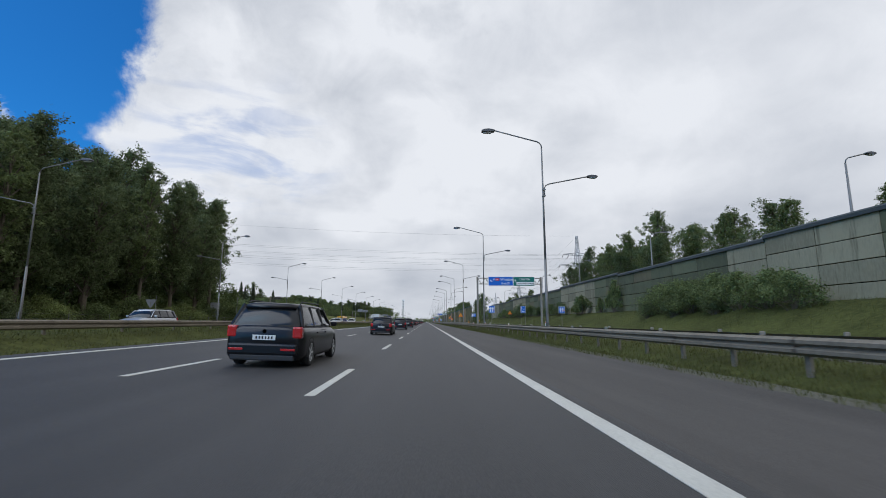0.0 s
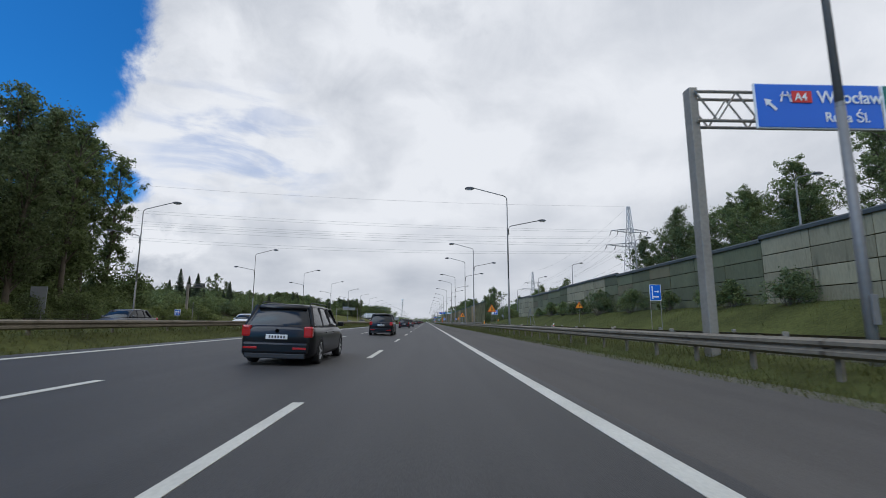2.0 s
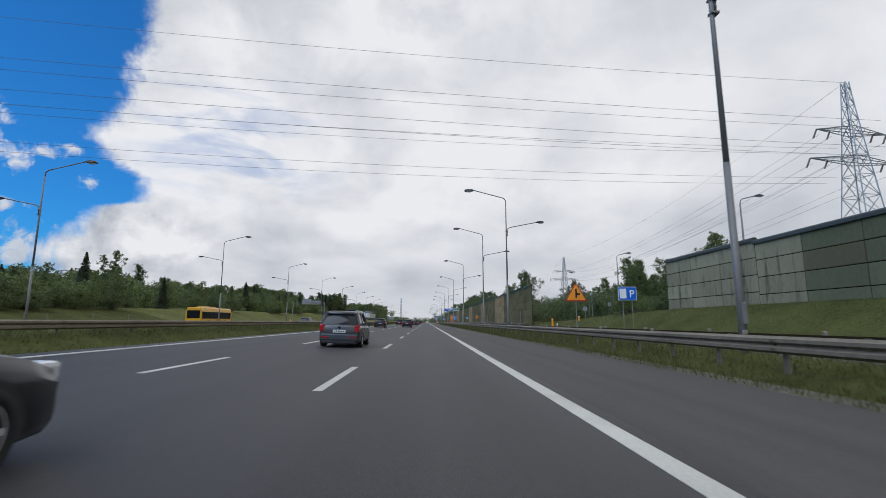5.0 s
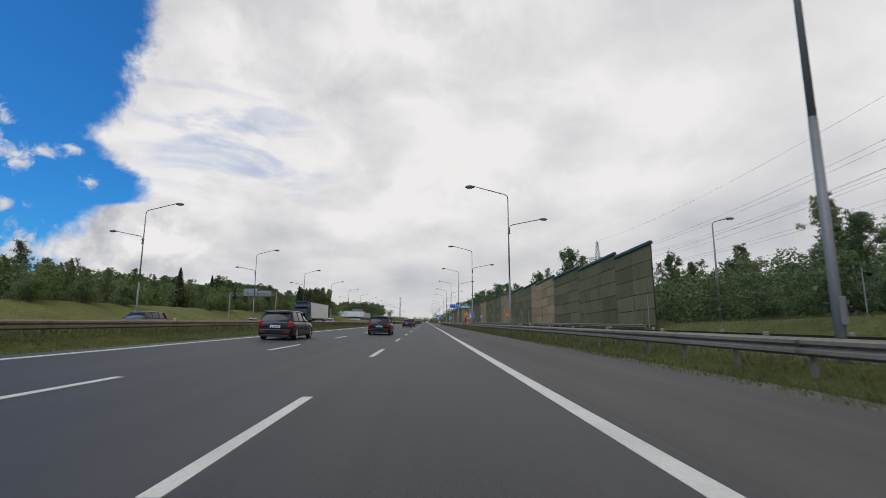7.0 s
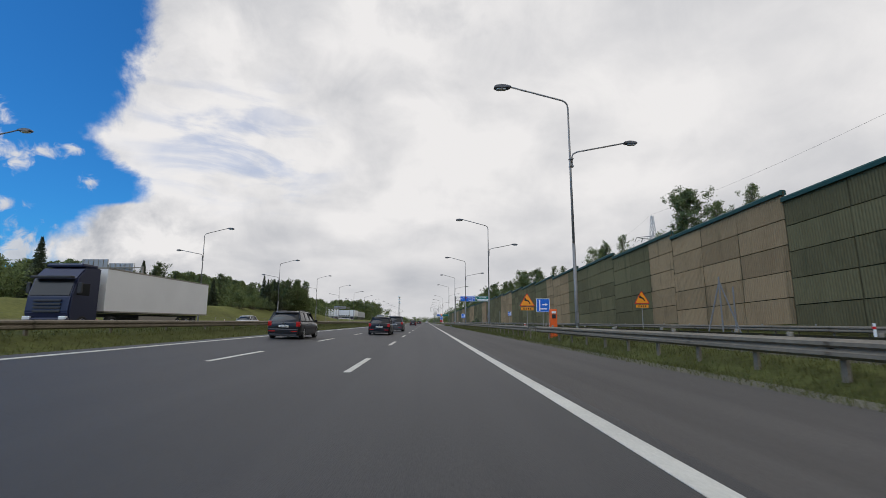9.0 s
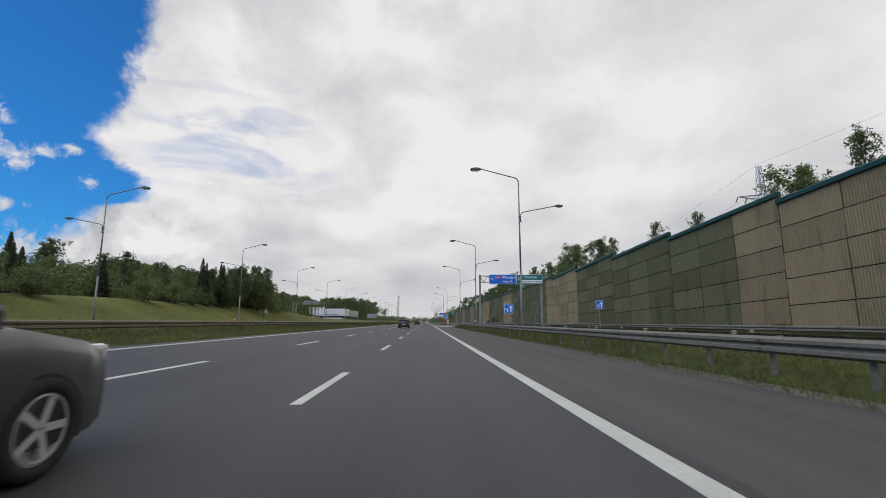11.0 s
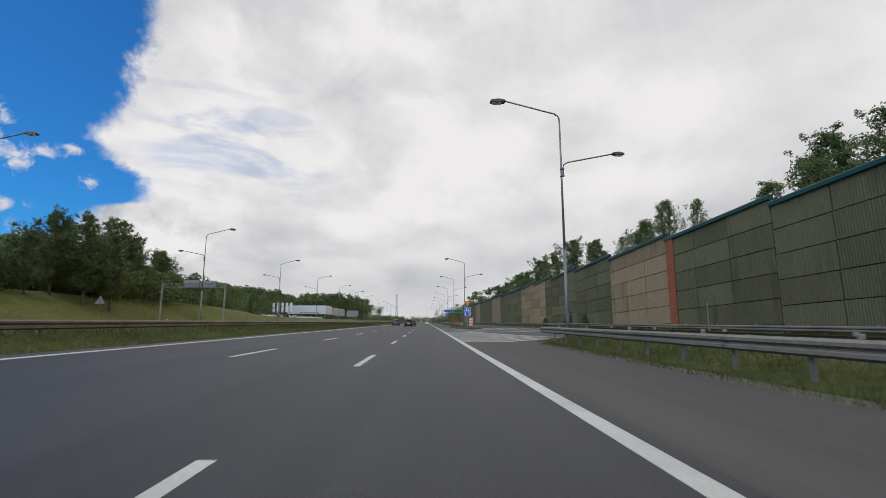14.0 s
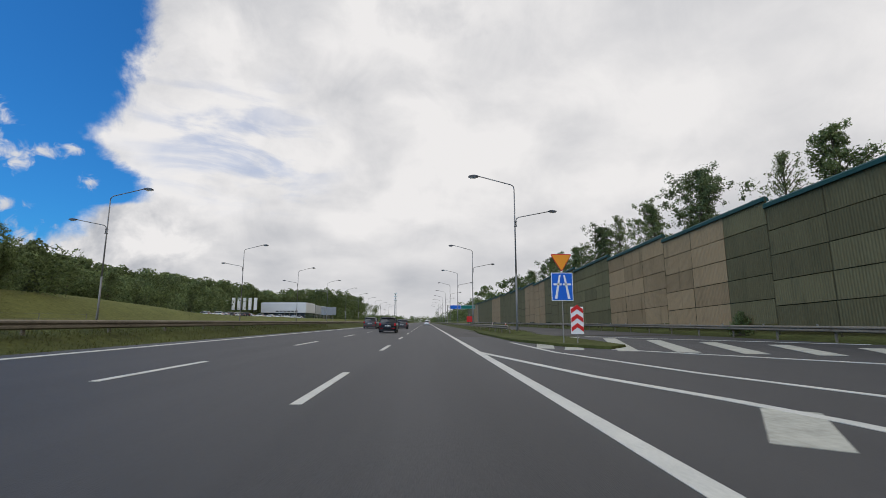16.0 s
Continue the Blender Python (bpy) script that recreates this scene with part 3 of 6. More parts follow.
def noise_wall(name, x, y0, bays, bay, foot, row_h, rows, light_bands, mats, cap, ribs, step_every, near, label, orange_at=None, phase=0, drop=0.0):
    """Bays of stacked panels between posts; the top steps from run to run, and each run may fall a little."""
    tilt = -math.degrees(math.atan(drop / (step_every * bay)))
    wall = thing(name, label, "noise wall", m=pose(x, y0, foot))
    wall["kind"] = "structure"
    meshes = {}
    for key, mt in mats.items():
        meshes[key] = ribbed_panel("panel", bay - 0.06, row_h - 0.055, mt, ribs)
    bm = bmesh.new()
    box(bm, (0, 0, row_h * rows / 2 - 0.3), (0.08, 0.06, row_h * rows + 0.9), 0.01)
    post_me = mesh_of("post", bm, wall_post)
    bm = bmesh.new()
    prof = [(-0.20, -0.12), (-0.20, 0.10), (-0.12, 0.20), (0.12, 0.20), (0.20, 0.10), (0.20, -0.12)]
    prism(bm, prof, "y", 0, bay + 0.04)
    cap_me = mesh_of("cap", bm, cap)
    bm = bmesh.new()
    box(bm, (0.09, bay / 2, row_h * rows / 2), (0.05, bay, row_h * rows), 0)
    core_me = mesh_of("core", bm, joint_mat)
    bm = bmesh.new()
    prism(bm, [(-0.10, -0.1), (-0.10, row_h * rows + 0.1), (-0.145, row_h * rows + 0.1), (-0.145, -0.1)], "y", bay - 1.35, bay - 0.1)
    orange_me = mesh_of("orange_strip", bm, rust_panel)
    far_bm = bmesh.new()
    rest = 0
    for k in range(bays):
        y = k * bay
        lift = drop * (0.5 - ((k - phase) % step_every) / step_every) if drop else 0.22 * ((k // step_every) % 2) - 0.11
        light = tone_of(y0 + y + bay / 2, light_bands)
        if y0 + y + bay > near[0] and y0 + y < near[1]:
            for r in range(rows):
                key = "light" if light else ("dark" if (k * 7 + r * 3) % 11 else "mid")
                p = part("panel", meshes[key], None, wall)
                p.matrix_basis = pose(0.012 * math.sin(k * 2.1 + r * 1.7), y + 0.04, lift + r * row_h, tilt)
        else:
            for r in range(rows):
                c = box(far_bm, (0, y + bay / 2, lift + (r + 0.5) * row_h), (0.12, bay - 0.22, row_h - 0.05))
            c.faces.ensure_lookup_table()
            for f in c.faces[-6 * rows:]:
                f.material_index = 1 if light else 0
            rest += 1
        p = part("post", post_me, None, wall)
        p.matrix_basis = pose(0, y, lift)
        p = part("cap", cap_me, None, wall)
        p.matrix_basis = pose(0, y, lift + row_h * rows + 0.02, tilt)
        p = part("core", core_me, None, wall)
        p.matrix_basis = pose(0, y, lift, tilt)
        if orange_at is not None and abs(y0 + y - orange_at) < bay / 2:
            part("orange_strip", orange_me, None, wall, "orange painted strip").matrix_basis = pose(0, y, lift)
    if rest:
        ob = part("far_panels", far_bm, [mats["dark"], mats["light"]], wall)
        ob["kind"] = "stuff"
    else:
        far_bm.free()
    p = part("post", post_me, None, wall)
    p.matrix_basis = pose(0, bays * bay, 0)
    return wall


noise_wall("noise_wall", 25.0, -20.0, 45, 4.42, 1.95, 1.3, 4, [(26, 38), (68, 86), (117, 135), (161, 180)],
           {"light": chalk_panel, "dark": moss_panel, "mid": pale_panel}, cap_dark, 0, 6, (-20, 180),
           "noise wall of sand and olive concrete panels on a grass bank")
noise_wall("noise_wall", 22.0, 228.5, 100, 4.42, 0.75, 1.595, 5, [(262, 281), (306, 320), (357, 376), (409, 425), (455, 474), (506, 524), (560, 578), (620, 640)],
           {"light": sand_panel, "dark": olive_panel, "mid": olive_panel}, cap_mat, 24, 3, (228, 490),
           "tall noise wall of ribbed sand and olive concrete panels with a teal cap", 407.4, 2, 0.48)


# ---------- gantries and signs ----------
def writing(body, at, size, mat, parent, name="lettering", align="LEFT", stretch=1.0):
    """Raised flat letters that face -y."""
    cu = bpy.data.curves.new(name, "FONT")
    cu.body, cu.size, cu.align_x, cu.extrude = body, size, align, 0.004
    cu.offset = 0.012 * size
    me = bpy.data.meshes.new_from_object(new("draft", cu))
    bpy.data.objects.remove(bpy.data.objects["draft"])
    me.materials.append(mat)
    ob = part(name, me, None, parent)
    ob.matrix_basis = pose(*at, 90, 0, 0) @ Matrix.Diagonal((stretch, 1, 1, 1))
    return ob


def board(parent, x0, x1, z0, z1, y, mat, rim=0.05, name="sign_panel", label=""):
    """A sign sheet that faces -y, with a pale rim and a metal back."""
    bm = bmesh.new()
    box(bm, ((x0 + x1) / 2, y + 0.03, (z0 + z1) / 2), (x1 - x0, 0.05, z1 - z0), 0.02)
    back = part(name, bm, sign_white, parent, label)
    bm = bmesh.new()
    box(bm, ((x0 + x1) / 2, y, (z0 + z1) / 2), (x1 - x0 - 2 * rim, 0.02, z1 - z0 - 2 * rim), 0.008)
    part("sign_face", bm, mat, back)
    bm = bmesh.new()
    for k in range(3):
        z = z0 + (z1 - z0) * (k + 0.5) / 3
        box(bm, ((x0 + x1) / 2, y + 0.08, z), (x1 - x0 - 0.1, 0.05, 0.06))
    part("stiffener", bm, sign_back, back)
    return back


def arrow(parent, x, y, z, h, turn, mat=None, name="arrow"):
    bm = bmesh.new()
    w = h * 0.09
    prism(bm, [(-w, -h / 2), (w, -h / 2), (w, h * 0.1), (h * 0.26, h * 0.1), (0, h / 2), (-h * 0.26, h * 0.1), (-w, h * 0.1)], "y", -0.004, 0.004)
    ob = part(name, bm, mat or sign_white, parent)
    ob.matrix_basis = pose(x, y, z, 0, turn, 0)
    return ob


def truss(bm, x0, x1, z0, z1, ys, n, r=0.035):
    for y in ys:
        for z in (z0, z1):
            tube(bm, [(x0, y, z), (x1, y, z)], r, 6)
    for k in range(n):
        a, b = x0 + (x1 - x0) * k / n, x0 + (x1 - x0) * (k + 1) / n
        for y in ys:
            tube(bm, [(a, y, z0 if k % 2 else z1), (b, y, z1 if k % 2 else z0)], r * 0.6, 5)
    return bm


def gantry(x0, x1, y, top, label, group=""):
    t = thing("sign_gantry", label, "sign gantry", group, pose(0, y, 0))
    for x in (x0, x1):
        bm = bmesh.new()
        box(bm, (x, 0, top / 2 - 0.1), (0.19, 0.26, top + 0.3), 0.02)
        leg = part("leg", bm, steel, t)
        bm = bmesh.new()
        box(bm, (x, 0, 0.12), (0.6, 0.6, 0.25), 0.04)
        part("base_plate", bm, concrete_mat, leg)
    bm = bmesh.new()
    truss(bm, x0, x1, top - 0.75, top - 0.08, (-0.18, 0.18), 16)
    part("truss", bm, steel, t)
    return t


def direction_gantry(y, leg, b0, b1, g0, g1):
    """Two legs and a truss that carry a blue board from b0 to b1 and a green one from g0 to g1."""
    g = gantry(6.75, leg, y, 6.35, "galvanised steel gantry with blue and green direction signs", "sign gantries")
    g.matrix_basis = pose(-1.1, y, -0.45) @ Matrix.Scale(1.2, 4)
    k = (b1 - b0) / 2.96

    def at(x):
        return b0 + k * x

    blue = board(g, b0, b1, 5.38, 6.42, -0.32, sign_blue, 0.03, label="blue direction sign with white writing")
    writing("Wrocław", (at(1.44), -0.345, 5.97), 0.40, sign_white, blue, stretch=k)
    writing("Ruda Śl.", (at(1.56), -0.345, 5.54), 0.31, sign_white, blue, stretch=k)
    arrow(blue, at(0.33), -0.345, 5.92, 0.36, -45)
    bm = bmesh.new()
    box(bm, (at(1.08), -0.345, 6.10), (0.46 * k, 0.012, 0.27), 0.004)
    part("route_plate", bm, sign_red, blue, "red route number plate")
    writing("A4", (at(0.90), -0.36, 6.01), 0.25, sign_white, blue, "route_number", stretch=k)
    bm = bmesh.new()
    mid = at(0.70)
    for dx in (-0.09, 0.09):
        prism(bm, [(mid + dx * 1.3 - 0.02, 5.98), (mid + dx * 1.3 + 0.02, 5.98), (mid + dx * 0.5 + 0.012, 6.22), (mid + dx * 0.5 - 0.012, 6.22)], "y", -0.352, -0.342)
    box(bm, (mid, -0.347, 6.13), (0.24, 0.01, 0.03))
    part("motorway_symbol", bm, sign_white, blue)
    k = (g1 - g0) / 2.90
    green = board(g, g0, g1, 5.36, 6.42, -0.32, sign_green, 0.03, label="green direction sign with white writing")
    writing("Chorzów", (g0 + 1.58 * k, -0.345, 6.02), 0.38, sign_white, green, align="CENTER", stretch=k)
    arrow(green, g0 + 0.26 * k, -0.345, 5.95, 0.36, 0)
    bm = bmesh.new()
    box(bm, (g0 + 1.63 * k, -0.345, 5.64), (2.42 * k, 0.012, 0.36), 0.004)
    part("white_plate", bm, sign_white, green, "white plate with small dark writing")
    writing("Załęska Hałda-Os.Witosa", (g0 + 1.63 * k, -0.356, 5.56), 0.235, ink, green, "small_lettering", "CENTER", 0.95 * k)
    return g


direction_gantry(64.0, 14.1, 7.97, 10.8, 10.84, 13.3)
direction_gantry(350.3, 13.5, 7.72, 10.68, 10.72, 13.62)
g = gantry(6.75, 16.6, 572, 6.35, "galvanised steel gantry with green and blue signs far along the road", "sign gantries")
board(g, 7.6, 11.0, 5.2, 6.4, -0.32, sign_blue, label="blue direction sign")
board(g, 11.1, 15.6, 5.2, 6.4, -0.32, sign_green, label="green direction sign")


def far_gantry(x0, x1, y, boards, label, top=7.9):
    g = gantry(x0, x1, y, top, label, "gantries over the far side road")
    for a, b, z0, z1 in boards:
        bm = bmesh.new()
        box(bm, ((a + b) / 2, 0.30, (z0 + z1) / 2), (b - a, 0.06, z1 - z0), 0.02)
        p = part("sign_panel", bm, sign_back, g, "grey back of a sign panel")
        bm = bmesh.new()
        for k in range(int((b - a) / 0.6) + 1):
            box(bm, (a + 0.2 + k * 0.6, 0.25, (z0 + z1) / 2), (0.05, 0.06, z1 - z0 - 0.05))
        part("stiffener", bm, steel, p)
    return g


far_gantry(-46.4, -35.6, 296, [(-43.3, -40.2, 7.2, 8.9), (-40.0, -37.0, 7.0, 8.4)], "galvanised steel gantry carrying grey sign backs over the far side road")
far_gantry(-45.2, -34.6, 449.5, [(-41.8, -39.2, 6.9, 8.2), (-39.0, -36.5, 6.9, 8.0)], "grey steel gantry with small sign backs beside the meadow", 7.7)
t = thing("sign_gantry", "grey one-legged steel sign arm beyond the opposite carriageway", "sign gantry", m=pose(-50.5, 153, 0.6))
bm = bmesh.new()
box(bm, (0, 0, 4.1), (0.4, 0.4, 8.6), 0.03)
part("leg", bm, steel, t)
bm = bmesh.new()
truss(bm, 0, 3.4, 7.7, 8.3, (-0.15, 0.15), 5)
part("arm", bm, steel, t)
bm = bmesh.new()
box(bm, (2.3, 0.25, 8.1), (2.2, 0.08, 0.95), 0.02)
part("sign_panel", bm, cap_dark, t, "dark back of a sign panel")


def sign_post(x, y, z, h, label, name="road_sign", category="road sign", two=0.0, lean=0.0):
    """A thin steel post, or two, that carries sign plates."""
    t = thing(name, label, category, m=pose(x, y, z, 0, lean, 0))
    for dx in ((-two, two) if two else (0,)):
        bm = bmesh.new()
        tube(bm, [(dx, 0, -0.2), (dx, 0, h)], 0.03, 8)
        part("post", bm, steel, t)
    return t


def plate(t, outline, z, mat, y=-0.05, name="sign_plate", grow=1.0, thick=0.02, x=0.0):
    bm = bmesh.new()
    prism(bm, [(px * grow, pz * grow) for px, pz in outline], "y", -thick / 2, thick / 2)
    ob = part(name, bm, mat, t)
    ob.matrix_basis = pose(x, y, z)
    return ob


TRI = [(-0.5, -0.40), (0.5, -0.40), (0.53, -0.36), (0.035, 0.47), (-0.035, 0.47), (-0.53, -0.36)]
TRI_DOWN = [(x, -z) for x, z in reversed(TRI)]
SQ = [(-0.5, -0.5), (0.5, -0.5), (0.5, 0.5), (-0.5, 0.5)]


def warning_sign(x, y, z, size, height, symbol, label, tab=False):
    t = sign_post(x, y, z, height + 0.2, label)
    p = plate(t, TRI, height, sign_red, -0.05, "border", size)
    plate(p, TRI, 0, sign_orange, -0.014, "face", size * 0.86)
    if symbol == "lanes":
        plate(p, [(-0.04, -0.25), (0.04, -0.25), (0.04, 0.22), (-0.04, 0.22)], 0, ink, -0.028, "symbol", size)
        plate(p, [(0.03, -0.10), (0.20, -0.10), (0.20, 0.0), (0.03, 0.0)], 0, ink, -0.028, "symbol", size)
    else:
        plate(p, [(-0.20, 0.0), (-0.12, -0.02), (0.06, -0.06), (0.18, -0.24), (0.22, -0.20), (0.13, -0.02), (0.06, 0.04), (-0.06, 0.08), (-0.12, 0.20), (-0.18, 0.16)], 0, ink, -0.028, "symbol", size)
    if tab:
        p = plate(t, [(-0.45, -0.1), (0.45, -0.1), (0.45, 0.1), (-0.45, 0.1)], height - 0.58 * size, sign_orange, -0.05, "distance_plate", size)
        for k in range(4):
            plate(p, [(-0.035, -0.05), (0.035, -0.05), (0.035, 0.05), (-0.035, 0.05)], 0, ink, -0.014, "bar", size, x=(-0.24 + 0.16 * k) * size)
    return t


def blue_sign(x, y, z, w, h, height, label, kind, two=0.0):
    t = sign_post(x, y, z, height + h / 2, label, two=two)
    bm = bmesh.new()
    box(bm, (0, -0.05, height), (w, 0.02, h), 0.008)
    p = part("border", bm, sign_white, t)
    bm = bmesh.new()
    box(bm, (0, -0.062, height), (w - 0.07, 0.012, h - 0.07), 0.005)
    part("face", bm, sign_blue, p)
    if kind == "lanes":
        arrow(p, -w * 0.22, -0.075, height, h * 0.72, 0)
        arrow(p, w * 0.14, -0.075, height, h * 0.72, 0)
        arrow(p, w * 0.30, -0.075, height - h * 0.08, h * 0.34, 90, sign_orange)
    elif kind == "split":
        arrow(p, w * 0.24, -0.075, height + h * 0.02, h * 0.72, 0)
        arrow(p, -w * 0.24, -0.075, height - h * 0.05, w * 0.40, -90, name="turn_arrow")
        bm = bmesh.new()
        box(bm, (-w * 0.12, -0.074, height - h * 0.22), (w * 0.10, 0.01, h * 0.28))
        part("turn_stem", bm, sign_white, p)
        for k in range(3):
            bm = bmesh.new()
            box(bm, (0.02 * w, -0.074, height - h * 0.28 + k * h * 0.26), (w * 0.045, 0.01, h * 0.14))
            part("lane_mark", bm, sign_white, p)
    elif kind == "exit":
        bm = bmesh.new()
        box(bm, (-w * 0.26, -0.075, height), (w * 0.09, 0.01, h * 0.8))
        box(bm, (0.03, -0.075, height - h * 0.26), (w * 0.5, 0.01, h * 0.09))
        part("symbol", bm, sign_white, p)
        arrow(p, w * 0.14, -0.075, height + h * 0.06, w * 0.42, 90)
    elif kind == "motorway":
        bm = bmesh.new()
        for s in (-1, 1):
            prism(bm, [(s * w * 0.30 - 0.06, height - h * 0.43), (s * w * 0.30 + 0.06, height - h * 0.43), (s * w * 0.10 + 0.04, height + h * 0.42), (s * w * 0.10 - 0.04, height + h * 0.42)], "y", -0.08, -0.07)
        box(bm, (0, -0.075, height + h * 0.08), (w * 0.8, 0.01, 0.09))
        part("symbol", bm, sign_white, p)
        bm = bmesh.new()
        box(bm, (0, -0.079, height - 0.02 + h * 0.0), (0.05, 0.01, h * 0.75))
        part("median_symbol", bm, sign_blue, p)
    elif kind == "parking":
        bm = bmesh.new()
        box(bm, (-w * 0.24, -0.075, height), (w * 0.36, 0.01, h * 0.72), 0.004)
        part("symbol", bm, sign_white, p)
        writing("P", (w * 0.1, -0.072, height - h * 0.27), h * 0.75, sign_white, p)
    elif kind == "crossing":
        plate(p, [(-0.4, -0.34), (0.4, -0.34), (0, 0.38)], height, sign_white, -0.075, "symbol", w)
        plate(p, [(-0.06, -0.25), (0.06, -0.25), (0.05, 0.12), (-0.05, 0.12)], height, ink, -0.09, "mark", w)
    return t


blue_sign(18.3, 63.0, 0.35, 0.85, 0.9, 2.35, "blue lane sign with white arrows on a grass bank", "lanes")
blue_sign(8.3, 59.6, 0.08, 0.76, 0.92, 2.6, "blue lane sign with white arrows behind the guard rail", "lanes")
blue_sign(18.6, 90.0, 0.3, 0.95, 1.3, 3.15, "blue exit sign on two grey posts before the noise wall", "exit", 0.42)
warning_sign(8.0, 110.0, 0.0, 1.0, 2.7, "lanes", "orange triangular warning sign with a red border behind the guard rail")
warning_sign(20.5, 115.0, 0.9, 0.95, 2.4, "lanes", "orange triangular warning sign half hidden by bushes")
blue_sign(17.2, 171.0, 0.1, 1.6, 1.15, 3.4, "blue parking sign beside bushes", "parking", 0.4)
warning_sign(7.9, 156.0, 0.0, 1.05, 2.6, "lanes", "orange triangular warning sign beside the collector road")
blue_sign(31.5, 206.0, 1.35, 0.85, 0.95, 2.95, "blue pedestrian crossing sign on a post before trees", "crossing")
warning_sign(7.4, 271.0, 0.05, 1.05, 2.6, "deer", "orange animal warning sign with a distance plate behind the guard rail", True)
warning_sign(14.6, 268.0, 0.1, 0.95, 2.6, "deer", "orange animal warning sign with a distance plate before the noise wall", True)
blue_sign(8.2, 269.5, 0.05, 0.95, 0.95, 2.2, "square blue sign beside an orange column", "exit")
blue_sign(7.5, 332.0, 0.05, 0.85, 0.85, 2.25, "square blue sign with two white arrows behind the guard rail", "split")
blue_sign(17.8, 337.0, 0.1, 0.75, 0.85, 2.75, "small blue sign with two white arrows before the noise wall", "split")

# orange call column and marker posts
t = thing("emergency_column", "orange roadside emergency column behind the guard rail", "emergency column", m=pose(7.0, 262.5, 0))
bm = bmesh.new()
box(bm, (0, 0, 0.85), (0.36, 0.34, 1.9), 0.03)
part("body", bm, material("orange_enamel", (0.75, 0.11, 0.015), rough=0.4, vary=0.1), t)
bm = bmesh.new()
box(bm, (0, -0.18, 1.40), (0.2, 0.03, 0.22), 0.01)
part("panel", bm, black_plastic, t)
bm = bmesh.new()
box(bm, (0, -0.18, 1.62), (0.24, 0.02, 0.12), 0.004)
part("plate", bm, sign_white, t)


def orange_bollard(x, y, z):
    t = thing("marker_post", "orange plastic marker post with a reflective top on grass", "marker post", "orange marker posts", pose(x, y, z))
    bm = bmesh.new()
    box(bm, (0, 0, 0.5), (0.24, 0.15, 1.3), 0.03)
    part("post", bm, sign_orange, t)
    bm = bmesh.new()
    box(bm, (0, 0, 1.08), (0.252, 0.162, 0.05), 0.01)
    part("band", bm, sign_white, t)
    return t


orange_bollard(17.8, 197.5, 0.42)
orange_bollard(22.6, 200.5, 0.78)
t = sign_post(24.6, 203.5, ground_z(24.6, 203.5), 1.75, "round grey back of a road sign beside an orange post")
plate(t, [(0.5 * math.cos(k * math.tau / 20), 0.5 * math.sin(k * math.tau / 20)) for k in range(20)], 1.45, sign_back, 0.05, "sign_plate", 0.75)
t = sign_post(29.5, 206.0, ground_z(29.5, 206.0), 2.4, "small grey board on a post before dark trees")
plate(t, SQ, 2.1, sign_back, 0.05, "sign_plate", 0.55)
for x, y, z in ((-33.0, 247, 0.45), (-33.2, 287, 0.45), (-32.4, 370, 0.45)):
    orange_bollard(x, y, z)


def delineator_master():
    t = thing("delineator", "white plastic delineator post with a dark reflector band", "delineator", "delineator posts", pose(7.0, 40, 0.02))
    bm = bmesh.new()
    prism(bm, [(-0.045, -0.02), (0.045, -0.02), (0.025, 0.03), (-0.025, 0.03)], "z", -0.3, 0.95)
    part("post", bm, sign_white, t)
    bm = bmesh.new()
    box(bm, (0, 0.005, 0.80), (0.096, 0.056, 0.09), 0.004)
    part("band", bm, sign_red, t, "red reflector band")
    return t


d0 = delineator_master()
for x, y, z in ((8.25, 61, 0.05), (8.25, 66, 0.05), (8.25, 83, 0.05), (16.9, 66.5, 0.2), (8.25, 161, 0.05), (8.25, 268.0, 0.05), (8.25, 276, 0.05), (15.0, 252, 0.1), (8.5, 358.5, 0.22), (8.3, 470, 0.05), (8.3, 480, 0.05),
                (-28.0, 303, 0.45), (-28.0, 372, 0.45), (-28.0, 420, 0.45)):
    copy_thing(d0, pose(x, y, z))


def numbered_post(x, y, z):
    """A short red post under a white plate whose number is two dark bars."""
    t = thing("distance_post", "red plastic distance post under a small white plate", "distance post", m=pose(x, y, z))
    bm = bmesh.new()
    box(bm, (0, 0, 0.25), (0.17, 0.07, 1.08), 0.015)
    part("post", bm, sign_red, t)
    bm = bmesh.new()
    box(bm, (0, -0.01, 0.93), (0.26, 0.04, 0.30), 0.012)
    face = part("plate", bm, sign_white, t, "white number plate with dark bars")
    for dx in (-0.055, 0.055):
        bm = bmesh.new()
        box(bm, (dx, -0.033, 0.93), (0.06, 0.008, 0.15), 0.002)
        part("bar", bm, ink, face)
    return t


numbered_post(7.4, 360.5, 0.28)


def tripod_pole(x, y, z, h, label):
    """A thin pole with two raking struts."""
    t = thing("braced_pole", label, "pole", "braced poles", pose(x, y, z))
    for name, a, b in (("pole", (0, 0, -0.2), (0, 0, h)), ("strut", (0, 0, h * 0.92), (0.75, -0.5, 0)), ("strut", (0, 0, h * 0.92), (-0.55, 0.6, 0))):
        bm = bmesh.new()
        tube(bm, [a, b], 0.04, 8)
        part(name, bm, pole_mat, t)
    return t


